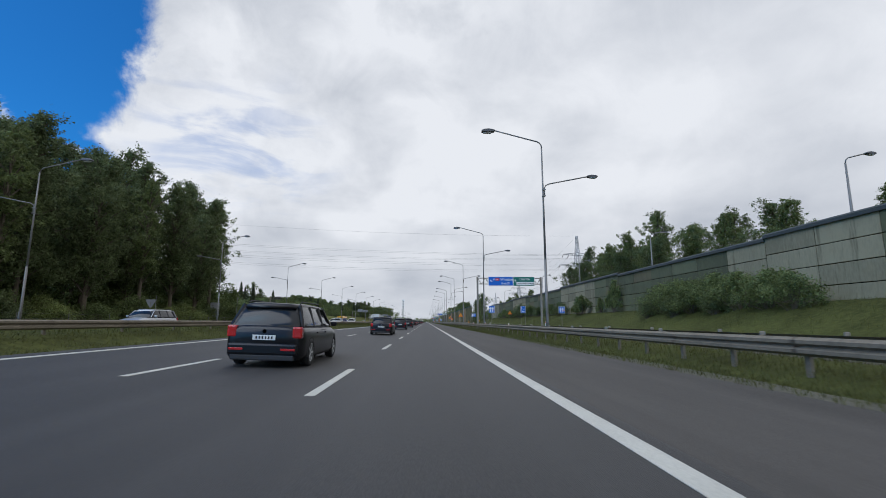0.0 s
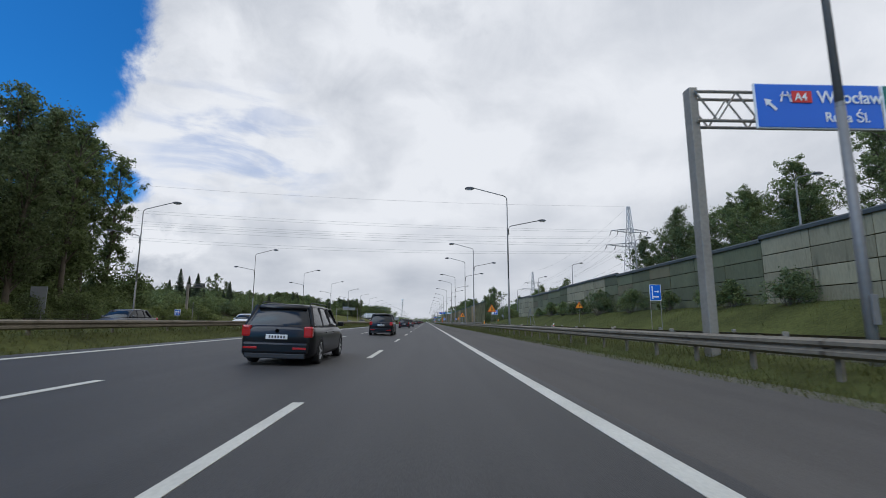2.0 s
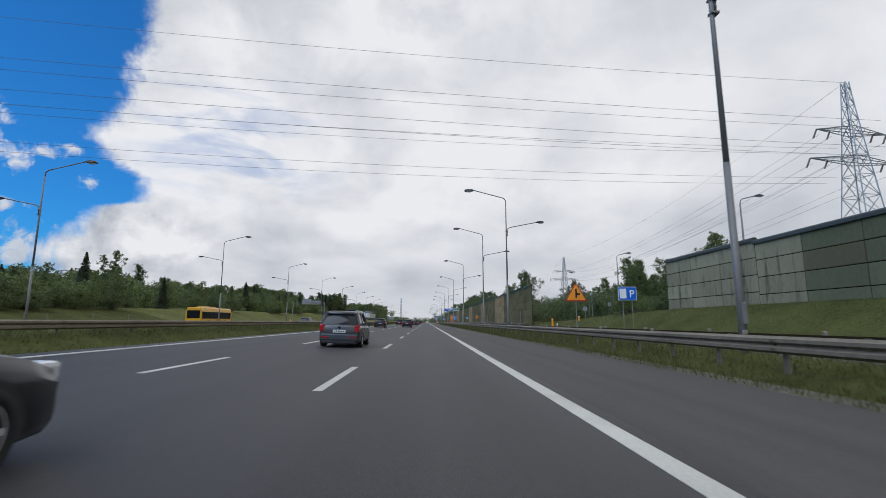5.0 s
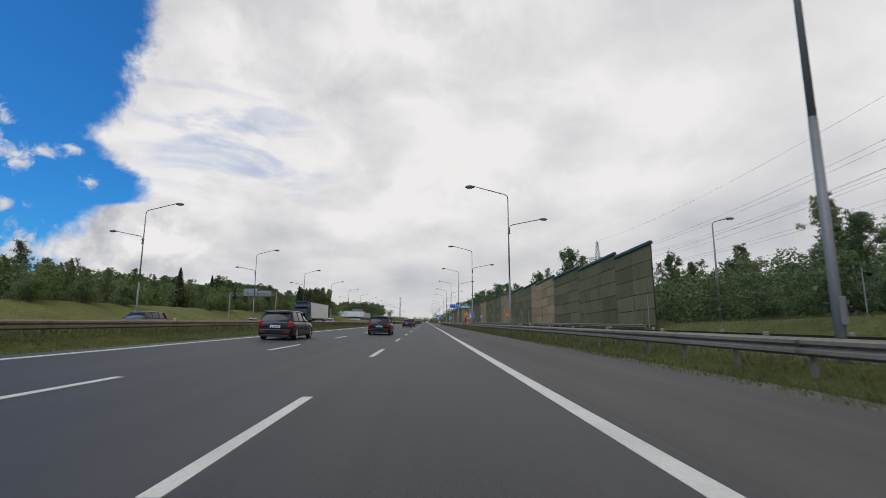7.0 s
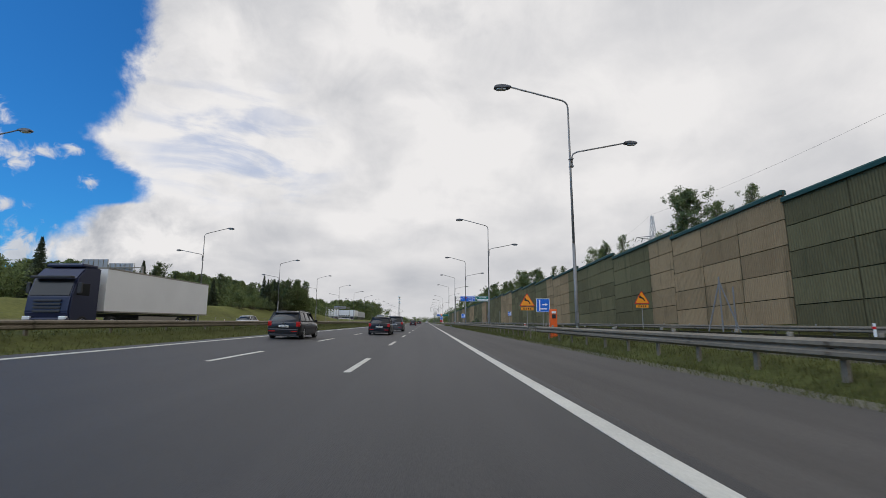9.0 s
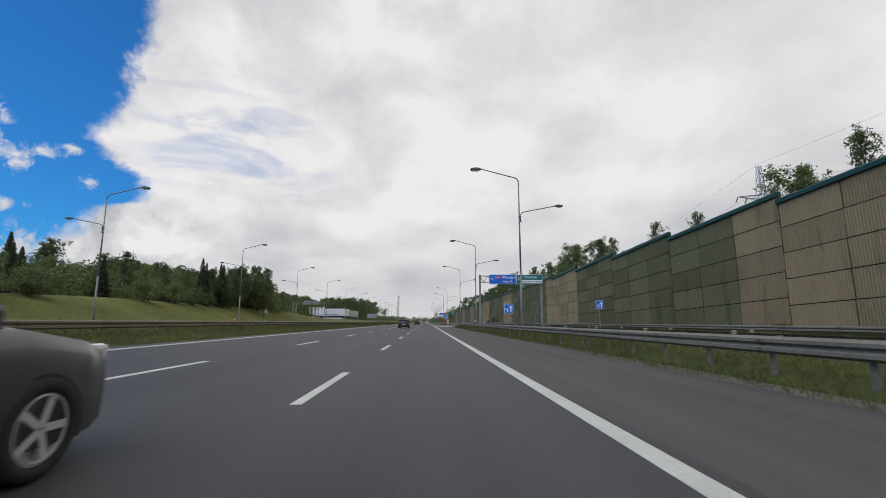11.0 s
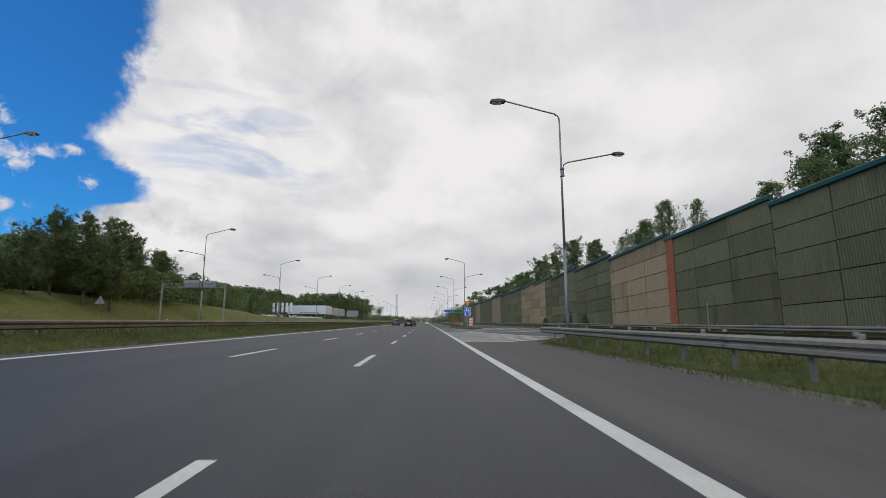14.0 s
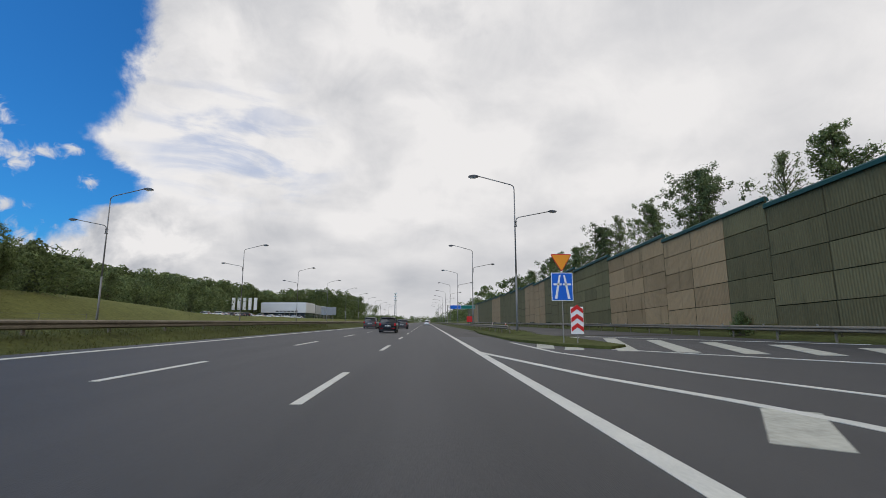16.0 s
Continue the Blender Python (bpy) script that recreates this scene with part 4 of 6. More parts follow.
for x, y in ((16.2, 125.5), (15.6, 261.0), (15.4, 354.0)):
    tripod_pole(x, y, 0.1, 3.4, "grey fence pole braced by two struts before the noise wall")
for x, y, h in ((17.0, 262, 3.0), (17.2, 248, 2.6), (17.0, 345.5, 3.6), (17.0, 362, 2.6), (17.0, 380, 2.6), (17.0, 396, 2.4), (27, 207, 4.0), (31, 208, 5.4), (36, 199, 6.5), (18.2, 222, 3.2), (29, 214, 3.2), (-33, 120, 3.5), (-34, 60, 4.0), (-33.5, 84, 5.0)):
    bm = bmesh.new()
    tube(bm, [(0, 0, -0.2), (0, 0, h)], [0.05, 0.04], 8)
    t = thing("pole", "bare grey steel pole standing in grass", "pole", "bare poles", pose(x, y, ground_z(x, y)))
    part("shaft", bm, pole_mat, t)

# give-way and motorway signs on the traffic island
t = blue_sign(6.5, 443.0, 0.12, 1.05, 1.35, 2.65, "blue motorway sign under an orange give-way triangle on a grassy island", "motorway")
p = plate(t, TRI_DOWN, 3.85, sign_red, -0.05, "give_way_border", 0.95)
plate(p, TRI_DOWN, 0, sign_orange, -0.014, "give_way_face", 0.84)
t = sign_post(7.0, 442.5, 0.12, 1.65, "red and white chevron board on the grassy island", "chevron_board", "chevron board")
bm = bmesh.new()
box(bm, (0, -0.05, 1.05), (0.60, 0.02, 1.25), 0.008)
p = part("board", bm, sign_white, t)
for k in range(3):
    z = 0.55 + k * 0.42
    plate(p, [(-0.28, 0.0), (0, 0.20), (0.28, 0.0), (0.28, 0.20), (0, 0.40), (-0.28, 0.20)], z - 0.02, sign_red, -0.068, "chevron")
t = sign_post(8.6, 515.0, 0.05, 2.6, "small red and white board far along the road", "chevron_board", "chevron board")
plate(t, SQ, 1.6, sign_red, -0.05, "board", 1.1)

# yield sign seen from behind on the far side
for x, y, z in ((-41, 71, 0.6), (-53, 446, 1.4)):
    t = sign_post(x, y, z, 3.4, "grey back of a triangular sign beyond the opposite carriageway", "road_sign", "road sign")
    plate(t, TRI_DOWN if y < 100 else TRI, 3.2, sign_back, 0.05, "sign_plate", 1.5)
blue_sign(-33.5, 117, 0.45, 0.8, 0.8, 1.9, "small blue sign beyond the opposite carriageway", "lanes")

# ---------- junction markings and island ----------


def flat_z(x):
    return 0.0 if x < 6 else 0.08 * (x - 6) / 10.6


def border(y, far):
    """x of the connecting lane's near or far white border."""
    x = float(np.interp(y, (395.6, 400.6, 406.6, 415.1, 420.3, 426.6, 430.5, 438), (11.5, 9.5, 7.5, 6.0, 5.4, 4.6, 3.4, 1.95)))
    return x + far * float(np.interp(y, (400, 420, 440), (3.6, 3.4, 2.6)))


def polyline(name, pts, width, label):
    bm = bmesh.new()
    for a, b in zip(pts, pts[1:]):
        slab(bm, a, b, width, flat_z, 0.007)
    return mesh_thing(name, bm, road_paint, label, "road marking", kind="structure")


polyline("gore_line", [(border(y, 0), y) for y in np.arange(438, 396, -1.5)], 0.22, "white border line of the hatched gore")
RAMP = [(4.55, 446), (4.7, 438), (5.9, 431), (7.0, 427), (11.8, 416.8), (15.6, 410.4), (19.2, 405)]
HATCH = [(7.0, 440.5), (8.6, 437.6), (12.0, 432), (15.5, 422), (18.6, 413.4), (19.9, 410)]
polyline("ramp_line", RAMP, 0.18, "white border line of the connecting lane")
for k in range(16):
    y = 394.7 + 1.68 * k
    xm = 2.1 + (min(border(y, 0), 7.2) - 2.1) * 0.48
    y2 = y + 0.4
    while y2 < y + 4.4 and border(y2, 0) - xm > (y2 - y) * 0.8:
        y2 += 0.1
    bm = bmesh.new()
    slab(bm, (2.0, y), (xm + 0.2, y), 0.52, flat_z, 0.005)
    slab(bm, (xm - 0.05, y - 0.1), (xm + (y2 - y) * 0.8, y2), 0.55, flat_z, 0.0055)
    mesh_thing("gore_stripe", bm, gore_paint, "white painted chevron stripe on the hatched gore", "road marking", "gore stripes")
for k in range(9):
    u = k - 2
    a = (11.8 + 1.35 * u, 451.0 - 3.1 * u)
    b = (7.6 + 1.75 * u, 438.4 - 1.0 * u)
    if b[0] < border(b[1], 1) + 0.1:
        b = (border(b[1], 1) + 0.4, b[1])
    bm = bmesh.new()
    slab(bm, a, b, 0.75, flat_z, 0.0065)
    mesh_thing("gore_stripe", bm, gore_paint, "white painted bar on the second hatched area", "road marking", "far gore stripes")
bm = bmesh.new()
slab(bm, (3.4, 425.0), (4.55, 426.7), 0.62, flat_z, 0.006)
mesh_thing("gore_stripe", bm, gore_paint, "worn white painted block at the gore's end", "road marking", "gore stripes")
polyline("collector_hatch_line", [(11.6, 455), (13.5, 451), (16.0, 447), (19.6, 441)], 0.16, "white border line of the second hatched area")
polyline("ramp_second_line", HATCH, 0.16, "white line along the second hatched area")
for k in range(5):
    y = 411.5 + 2.9 * k
    a = float(np.interp(-y, [-p[1] for p in RAMP], [p[0] for p in RAMP])) + 0.35
    b = float(np.interp(-y - 1.6, [-p[1] for p in HATCH], [p[0] for p in HATCH])) - 0.35
    bm = bmesh.new()
    slab(bm, (a, y), ((a + b) / 2 + 0.1, y + 1.6), 0.5, flat_z, 0.0065)
    slab(bm, ((a + b) / 2 - 0.1, y + 1.6), (b, y + 1.2), 0.5, flat_z, 0.006)
    mesh_thing("gore_stripe", bm, gore_paint, "white painted chevron between two border lines", "road marking", "far gore stripes")
bm = bmesh.new()
isl = [(4.9, 448), (6.2, 441.5), (7.4, 439.6), (8.6, 441), (9.2, 450), (8.4, 470), (6.0, 480), (4.9, 465)]
prism(bm, isl, "z", -0.1, 0.13)
mesh_thing("traffic_island", bm, grass_mat, "raised grassy traffic island at the junction", "traffic island", kind="structure")

# ---------- pylon and cables ----------
def pylon(x, y, z, h, label):
    t = thing("power_pylon", label, "power pylon", "power pylons", pose(x, y, z, 0, 0, 8))

    def half(u):
        return 2.6 * (1 - u) ** 1.15 + 0.35

    bm = bmesh.new()
    n = 12
    lev = [h * (1 - (1 - k / n) ** 1.25) for k in range(n + 1)]
    for k in range(n):
        a, b = half(lev[k] / h), half(lev[k + 1] / h)
        ca = [(sx * a, sy * a, lev[k]) for sx, sy in ((-1, -1), (1, -1), (1, 1), (-1, 1))]
        cb = [(sx * b, sy * b, lev[k + 1]) for sx, sy in ((-1, -1), (1, -1), (1, 1), (-1, 1))]
        for i in range(4):
            tube(bm, [ca[i], cb[i]], 0.10, 4, False)
            tube(bm, [ca[i], cb[(i + 1) % 4]], 0.055, 4, False)
            tube(bm, [ca[(i + 1) % 4], cb[i]], 0.055, 4, False)
            tube(bm, [ca[i], ca[(i + 1) % 4]], 0.05, 4, False)
    part("mast", bm, sign_back, t)
    for zz, w in ((0.76 * h, 6.4), (0.63 * h, 8.2)):
        bm = bmesh.new()
        for s in (-1, 1):
            for yy in (-0.6, 0.6):
                tube(bm, [(0, yy, zz), (s * w, 0, zz + 0.5)], 0.08, 4, False)
                tube(bm, [(0, yy, zz + 1.3), (s * w, 0, zz + 0.5)], 0.08, 4, False)
            for k in range(1, 6):
                u = k / 6
                tube(bm, [(s * w * u, 0.6 * (1 - u), zz + 0.5 * u), (s * w * u, -0.6 * (1 - u), zz + 1.3 - 0.8 * u)], 0.05, 4, False)
        arm = part("crossarm", bm, sign_back, t)
        for s in (-1, 1):
            for u in (0.62, 1.0):
                bm = bmesh.new()
                tube(bm, [(s * w * u, 0, zz + 0.4), (s * w * u - 0.5, 0.2, zz - 0.9)], [0.12, 0.12], 6)
                part("insulator", bm, insulator, arm)
    return t


P1 = Vector((65, 197, 2.0))
P2 = Vector((-190, 172, 6.0))
pylon(P1.x, P1.y, P1.z, 36, "grey steel lattice power pylon behind the trees")
pylon(P2.x, P2.y, P2.z, 38, "grey steel lattice power pylon beyond the woods")
P3 = Vector((78, 392, 2.5))
pylon(P3.x, P3.y, P3.z, 35, "grey steel lattice power pylon behind the tall noise wall")
pylon(114, 770, 12, 36, "distant grey lattice power pylon beyond the noise wall")


def cable(a, b, sag):
    bm = bmesh.new()
    pts = []
    for k in range(25):
        u = k / 24
        p = a.lerp(b, u)
        p.z -= 4 * sag * u * (1 - u)
        pts.append(p)
    tube(bm, pts, 0.02, 5, False)
    return mesh_thing("power_cable", bm, wire_mat, "thin dark power cable strung between pylons over the road", "power cable", "power cables")


for zz, xs in ((38.0, (0.0,)), (28.8, (-6.4, -4.0, 4.0, 6.4)), (24.2, (-8.2, -5.0, 5.0, 8.2))):
    for dx in xs:
        cable(Vector((65 + dx * 0.3, 197 + dx, zz)), Vector((-190 + dx * 0.3, 172 + dx, zz + 9)), 4.0 + 0.12 * dx)
        cable(Vector((65 + dx, 197 + dx * 0.2, zz)), Vector((78 + dx * 0.8, 392, zz)), 4.5)
        cable(Vector((78 + dx * 0.8, 392, zz)), Vector((114 + dx, 770, zz + 10)), 12.0)

# ---------- trees ----------


def unit(v):
    return v / np.maximum(np.linalg.norm(v, axis=1)[:, None], 1e-6)


def leaves_of(rng, centers, sizes, out, loose=0.75):
    """Pointed leaf blades at the given centres that lie roughly across the outward way of their clump."""
    n = len(centers)
    face = unit(out + loose * rng.normal(size=(n, 3)))
    a = unit(np.cross(face, rng.normal(size=(n, 3))))
    b = np.cross(face, a)
    s = sizes[:, None]
    p = [centers - a * s * 0.5 - b * s * 0.6, centers + a * s * 0.5 - b * s * 0.6, centers + b * s * 1.15]
    return np.stack(p, 1).reshape(-1, 3)


def blade_mesh(name, pts, mat, sides=3):
    n = len(pts) // sides
    me = bpy.data.meshes.new(name)
    me.vertices.add(n * sides)
    me.vertices.foreach_set("co", pts.astype(np.float32).ravel())
    me.loops.add(n * sides)
    me.loops.foreach_set("vertex_index", np.arange(n * sides, dtype=np.int32))
    me.polygons.add(n)
    me.polygons.foreach_set("loop_start", np.arange(0, n * sides, sides, dtype=np.int32))
    me.update(calc_edges=True)
    for m in (mat if isinstance(mat, (list, tuple)) else [mat]):
        me.materials.append(m)
    return me


def crown_points(rng, limbs, leaves, spread, size):
    """Leaves in clumps round points along the limbs: centres, sizes and the way each faces."""
    centers, sizes, ways = [], [], []
    weight = np.array([r for _, r in limbs]) ** 2
    weight /= weight.sum()
    for (end, r), share in zip(limbs, weight):
        k = max(9, int(leaves * share))
        g = rng.normal(size=(k, 3)) * np.array((0.62, 0.62, 0.50))
        ways.append(unit(g) + np.array((0, 0, 0.35)))
        centers.append(np.array(end) + g * r * spread)
        sizes.append(rng.uniform(0.6, 1.3, size=k) * size)
    return np.concatenate(centers), np.concatenate(sizes), np.concatenate(ways)


def broadleaf(seed, h, width, base, leaves, mat, label, clumps=46, size=0.34, category="tree", lean=0.0, loose=0.0, lump=1.0):
    """A tapered, slightly bent trunk with limbs and twigs, and a crown of leaf clumps at their ends; loose: how open the crown is."""
    rng = np.random.default_rng(seed)
    t = thing("tree", label, category)
    bm = bmesh.new()
    sway = rng.normal(size=2) * 0.03 * h
    kink = rng.uniform(0, math.tau)

    def stem(u):
        return Vector((sway[0] * u * u + lean * u + 0.012 * h * math.sin(3.1 * u + kink) * u, sway[1] * u * u + 0.012 * h * math.cos(2.6 * u + kink) * u, h * 0.94 * u))

    us = np.linspace(0, 1, 10)
    trunk = [stem(u) for u in us]
    rad = [0.013 * h * (1 - 0.93 * u) + 0.02 for u in us]
    trunk[0].z = -0.6
    tube(bm, trunk, rad, 8)
    limbs = []
    lobes = rng.uniform(0.55, 1.25, size=7)
    for k in range(clumps):
        u = base + (1 - base) * (k + rng.uniform(0, 1)) / clumps
        ang = k * 2.4 + rng.uniform(-0.6, 0.6)
        v = (u - base) / (1 - base)
        lobe = lobes[int((ang % math.tau) / math.tau * 7) % 7] * (0.8 + 0.4 * math.sin(9 * v + ang))
        reach = width * (0.30 + 0.85 * math.sin(math.pi * min(1, 0.15 + 0.85 * v)) ** 0.7) * rng.uniform(0.35, 1.0) * (1.0 - 0.35 * v) * lobe
        p = stem(u)
        end = p + Vector((math.cos(ang) * reach, math.sin(ang) * reach, 0.40 * reach + 0.02 * h))
        if k % 2 == 0:
            start = stem(max(0.1, u - 0.05))
            tube(bm, [start, start.lerp(end, 0.55) + Vector((0, 0, 0.08 * reach)), end], [0.0045 * h * (1.2 - v), 0.003 * h, 0.012], 5, False)
        for q, f in ((1.0, 1.0), (0.75, 0.85), (0.5, 0.7), (0.9, 0.5)):
            if rng.uniform() < loose * (1.3 - q):
                continue
            spot = p.lerp(end, q) + Vector(rng.normal(size=3)) * (0.10 * reach + 0.02 * width)
            limbs.append((spot, max(0.22, width * lump * rng.uniform(0.09, 0.20) * f * (1.1 - 0.45 * v))))
            if q == 1.0 and v < 0.9:
                tip = spot + Vector((rng.normal(), rng.normal(), abs(rng.normal()) + 0.4)) * 0.06 * width
                limbs.append((tip, max(0.14, width * lump * rng.uniform(0.04, 0.08))))
    part("trunk", bm, bark, t, smooth=True)
    c, s, w = crown_points(rng, limbs, leaves, 1.0, size)
    part("crown", blade_mesh("crown", leaves_of(rng, c, s, w), mat), None, t)
    return t


def spruce(seed, h, width, leaves, label):
    """A conical spruce: whorls of drooping boughs, uneven in length, hung with needle sprays."""
    rng = np.random.default_rng(seed)
    t = thing("spruce", label, "spruce tree")
    bm = bmesh.new()
    tube(bm, [(0, 0, -0.5), (0, 0, h * 0.5), (0, 0, h)], [0.012 * h, 0.007 * h, 0.01], 7)
    centers, sizes, ways = [], [], []
    boughs = 260
    for k in range(boughs):
        u = 0.06 + 0.94 * (k + rng.uniform(0, 1)) / boughs
        r = width * ((1 - u) ** 0.85) * rng.uniform(0.55, 1.12) + 0.15
        ang = k * 2.4 + rng.uniform(-0.4, 0.4)
        root = np.array((0, 0, h * u))
        end = np.array((math.cos(ang) * r, math.sin(ang) * r, h * u - 0.22 * r + 0.03 * h * u))
        if k % 4 == 0:
            tube(bm, [tuple(root), tuple(end)], [0.0025 * h, 0.008], 4, False)
        m = max(4, int(leaves / boughs * (0.35 + 1.3 * (1 - u))))
        q = rng.uniform(0.1, 1.0, size=(m, 1))
        side = np.array((-math.sin(ang), math.cos(ang), 0))
        g = root * (1 - q) + end * q + side * rng.normal(size=(m, 1)) * 0.16 * r * q
        g[:, 2] -= np.abs(rng.normal(size=m)) * 0.10 * (0.5 + r * 0.3)
        centers.append(g)
        ways.append(np.tile(unit((end - root + np.array((0, 0, 0.9 * r)))[None]), (m, 1)))
        sizes.append(rng.uniform(0.6, 1.25, size=m) * (0.25 - 0.10 * u))
    part("trunk", bm, bark, t, smooth=True)
    part("crown", blade_mesh("crown", leaves_of(rng, np.concatenate(centers), np.concatenate(sizes), np.concatenate(ways), 0.8), needle), None, t)
    return t


def bush(seed, r, h, leaves, mat, label):
    """A spreading shrub: many thin stems that end in small leaf clumps, with shoots that stand out."""
    rng = np.random.default_rng(seed)
    t = thing("bush", label, "bush")
    bm = bmesh.new()
    limbs = []
    for k in range(34):
        a = rng.uniform(0, math.tau)
        d = r * rng.uniform(0.05, 1.0)
        top = h * (1 - 0.55 * (d / r) ** 2) * rng.uniform(0.35, 1.0)
        end = Vector((math.cos(a) * d, math.sin(a) * d, top))
        tube(bm, [(0.2 * end.x, 0.2 * end.y, -0.2), end], [0.025, 0.008], 4, False)
        limbs.append((end, r * rng.uniform(0.16, 0.34)))
    for k in range(12):
        a, d = rng.uniform(0, math.tau), r * rng.uniform(0, 0.9)
        limbs.append((Vector((math.cos(a) * d, math.sin(a) * d, h * (1.08 - 0.5 * (d / r) ** 2))), r * 0.10))
    part("stem", bm, bark, t)
    c, s, w = crown_points(rng, limbs, leaves, 1.0, 0.105)
    c[:, 2] = np.maximum(c[:, 2], 0.02)
    part("foliage", blade_mesh("foliage", leaves_of(rng, c, s, w), mat), None, t)
    return t


rnd = random.Random(7)
masters = {
    "tall_a": broadleaf(1, 30, 7.4, 0.20, 18000, leaf_dark, "tall dark green broadleaf tree with a bare lower trunk", 100, 0.25, lump=0.85),
    "tall_b": broadleaf(2, 28, 5.6, 0.30, 9000, leaf_mid, "tall slender dark green tree with gaps in its crown", 70, 0.22, loose=0.75, lump=0.8),
    "tall_c": broadleaf(3, 31, 8.0, 0.15, 19000, leaf_dark, "tall green broadleaf tree at the wood's edge", 104, 0.25, lump=0.85),
    "wood_a": broadleaf(4, 14, 4.6, 0.14, 26000, leaf_dark, "rounded dark green woodland tree", 110, 0.125, lump=0.75),
    "wood_b": broadleaf(5, 13, 5.0, 0.10, 26000, leaf_mid, "broad green woodland tree", 110, 0.125, lump=0.75),
    "wood_c": broadleaf(6, 15, 4.0, 0.16, 22000, leaf_mid, "upright green woodland tree", 110, 0.12, loose=0.2, lump=0.75),
    "wood_d": broadleaf(7, 12, 4.4, 0.10, 14000, leaf_light, "light green woodland tree", 90, 0.12, lump=0.75),
    "thin_a": broadleaf(8, 16, 3.1, 0.20, 12000, leaf_dark, "slim dark green tree standing behind the noise wall", 120, 0.10, loose=0.3, lump=0.7),
    "thin_b": broadleaf(9, 15, 2.8, 0.16, 9000, leaf_mid, "slim green tree with loose branches behind the noise wall", 130, 0.09, loose=0.55, lump=0.55),
    "edge_a": broadleaf(12, 14, 4.6, 0.14, 5000, leaf_dark, "rounded dark green tree in the far wood", 70, 0.22, lump=0.85),
    "edge_b": broadleaf(13, 13, 4.8, 0.12, 5000, leaf_mid, "broad green tree in the far wood", 70, 0.22, lump=0.85),
    "edge_c": broadleaf(14, 15, 3.8, 0.16, 4600, leaf_mid, "upright green tree in the far wood", 70, 0.21, lump=0.85),
    "spruce": spruce(10, 18, 4.0, 26000, "dark green spruce with a pointed top"),
    "spruce_b": spruce(11, 14, 3.3, 20000, "small dark green spruce among woodland trees"),
}
low = {
    "bush_a": bush(20, 1.7, 2.4, 3600, leaf_dark, "dark green rounded bush on grass"),
    "bush_b": bush(21, 2.2, 2.6, 4200, leaf_mid, "broad green bush on grass"),
    "bush_d": bush(23, 2.0, 2.2, 4200, leaf_light, "light green bush at the edge of the wood"),
    "bush_c": bush(22, 1.1, 2.0, 2600, leaf_mid, "small green bush before a wall"),
}
for m in (*masters.values(), *low.values()):
    m["group"] = "trees" if m.name.startswith(("tree", "spruce")) else "bushes"
used = set()


def plant(kind, x, y, s=1.0, sz=None, z=None):
    src = masters.get(kind) or low[kind]
    z = ground_z(x, y) if z is None else z
    m = pose(x, y, z - 0.1, 0, 0, rnd.uniform(0, 360))
    src_scale = Matrix.Diagonal((s, s, sz or s, 1))
    if kind not in used:
        used.add(kind)
        src.matrix_basis = m @ src_scale
        return src
    keep = src.scale.copy()
    src.scale = (1, 1, 1)
    ob = copy_thing(src, m @ src_scale)
    src.scale = keep
    return ob


# tall grove beside the opposite side road, before the pylon line
for x, y, k, s in ((-71, 158, "tall_b", 1.28), (-76, 151, "tall_b", 1.36), (-68, 146, "tall_b", 1.26), (-70, 143, "tall_a", 1.14), (-72, 138, "tall_c", 1.28), (-60, 131, "tall_b", 1.18), (-66, 126, "tall_a", 1.18), (-58, 119, "tall_c", 0.98), (-68, 114, "tall_b", 1.1),
                   (-57, 106, "tall_a", 1.0), (-64, 101, "tall_c", 1.02), (-72, 97, "tall_a", 1.1), (-56, 93, "tall_b", 1.0), (-62, 86, "tall_a", 1.0), (-70, 82, "tall_c", 1.1), (-55, 77, "tall_c", 0.9), (-60, 70, "tall_a", 0.96), (-68, 66, "tall_b", 1.1), (-54, 60, "tall_b", 0.92), (-62, 54, "tall_c", 0.95), (-56, 45, "tall_a", 0.9), (-64, 38, "tall_b", 1.0), (-56, 28, "tall_c", 0.9), (-60, 16, "tall_a", 0.9),
                   (-77, 122, "tall_a", 1.25), (-74, 108, "tall_c", 1.22), (-78, 98, "tall_a", 1.2), (-66, 92, "tall_c", 1.06), (-74, 76, "tall_a", 1.15), (-66, 74, "tall_c", 1.0), (-58, 64, "tall_c", 0.95), (-64, 46, "tall_a", 1.05), (-70, 52, "tall_c", 1.05), (-56, 36, "tall_c", 0.9), (-90, 118, "tall_c", 1.2), (-92, 94, "tall_a", 1.2), (-80, 130, "tall_c", 1.05), (-82, 108, "tall_a", 1.05), (-80, 88, "tall_c", 1.05), (-78, 60, "tall_a", 1.0), (-76, 40, "tall_c", 1.0), (-74, 20, "tall_a", 1.0)):
    plant(k, x, y, s * 1.06 * rnd.uniform(0.95, 1.05), s * 1.05)
for k in range(34):
    y = rnd.uniform(8, 150)
    plant(rnd.choice(["edge_a", "edge_b", "edge_c"]), -rnd.uniform(62, 92), y, rnd.uniform(0.8, 1.3))
for k in range(60):
    plant(rnd.choice(["bush_a", "bush_b", "bush_d", "bush_d"]), -rnd.uniform(49, 56), 12 + 2.6 * k + rnd.uniform(-1, 1), rnd.uniform(0.8, 1.7))
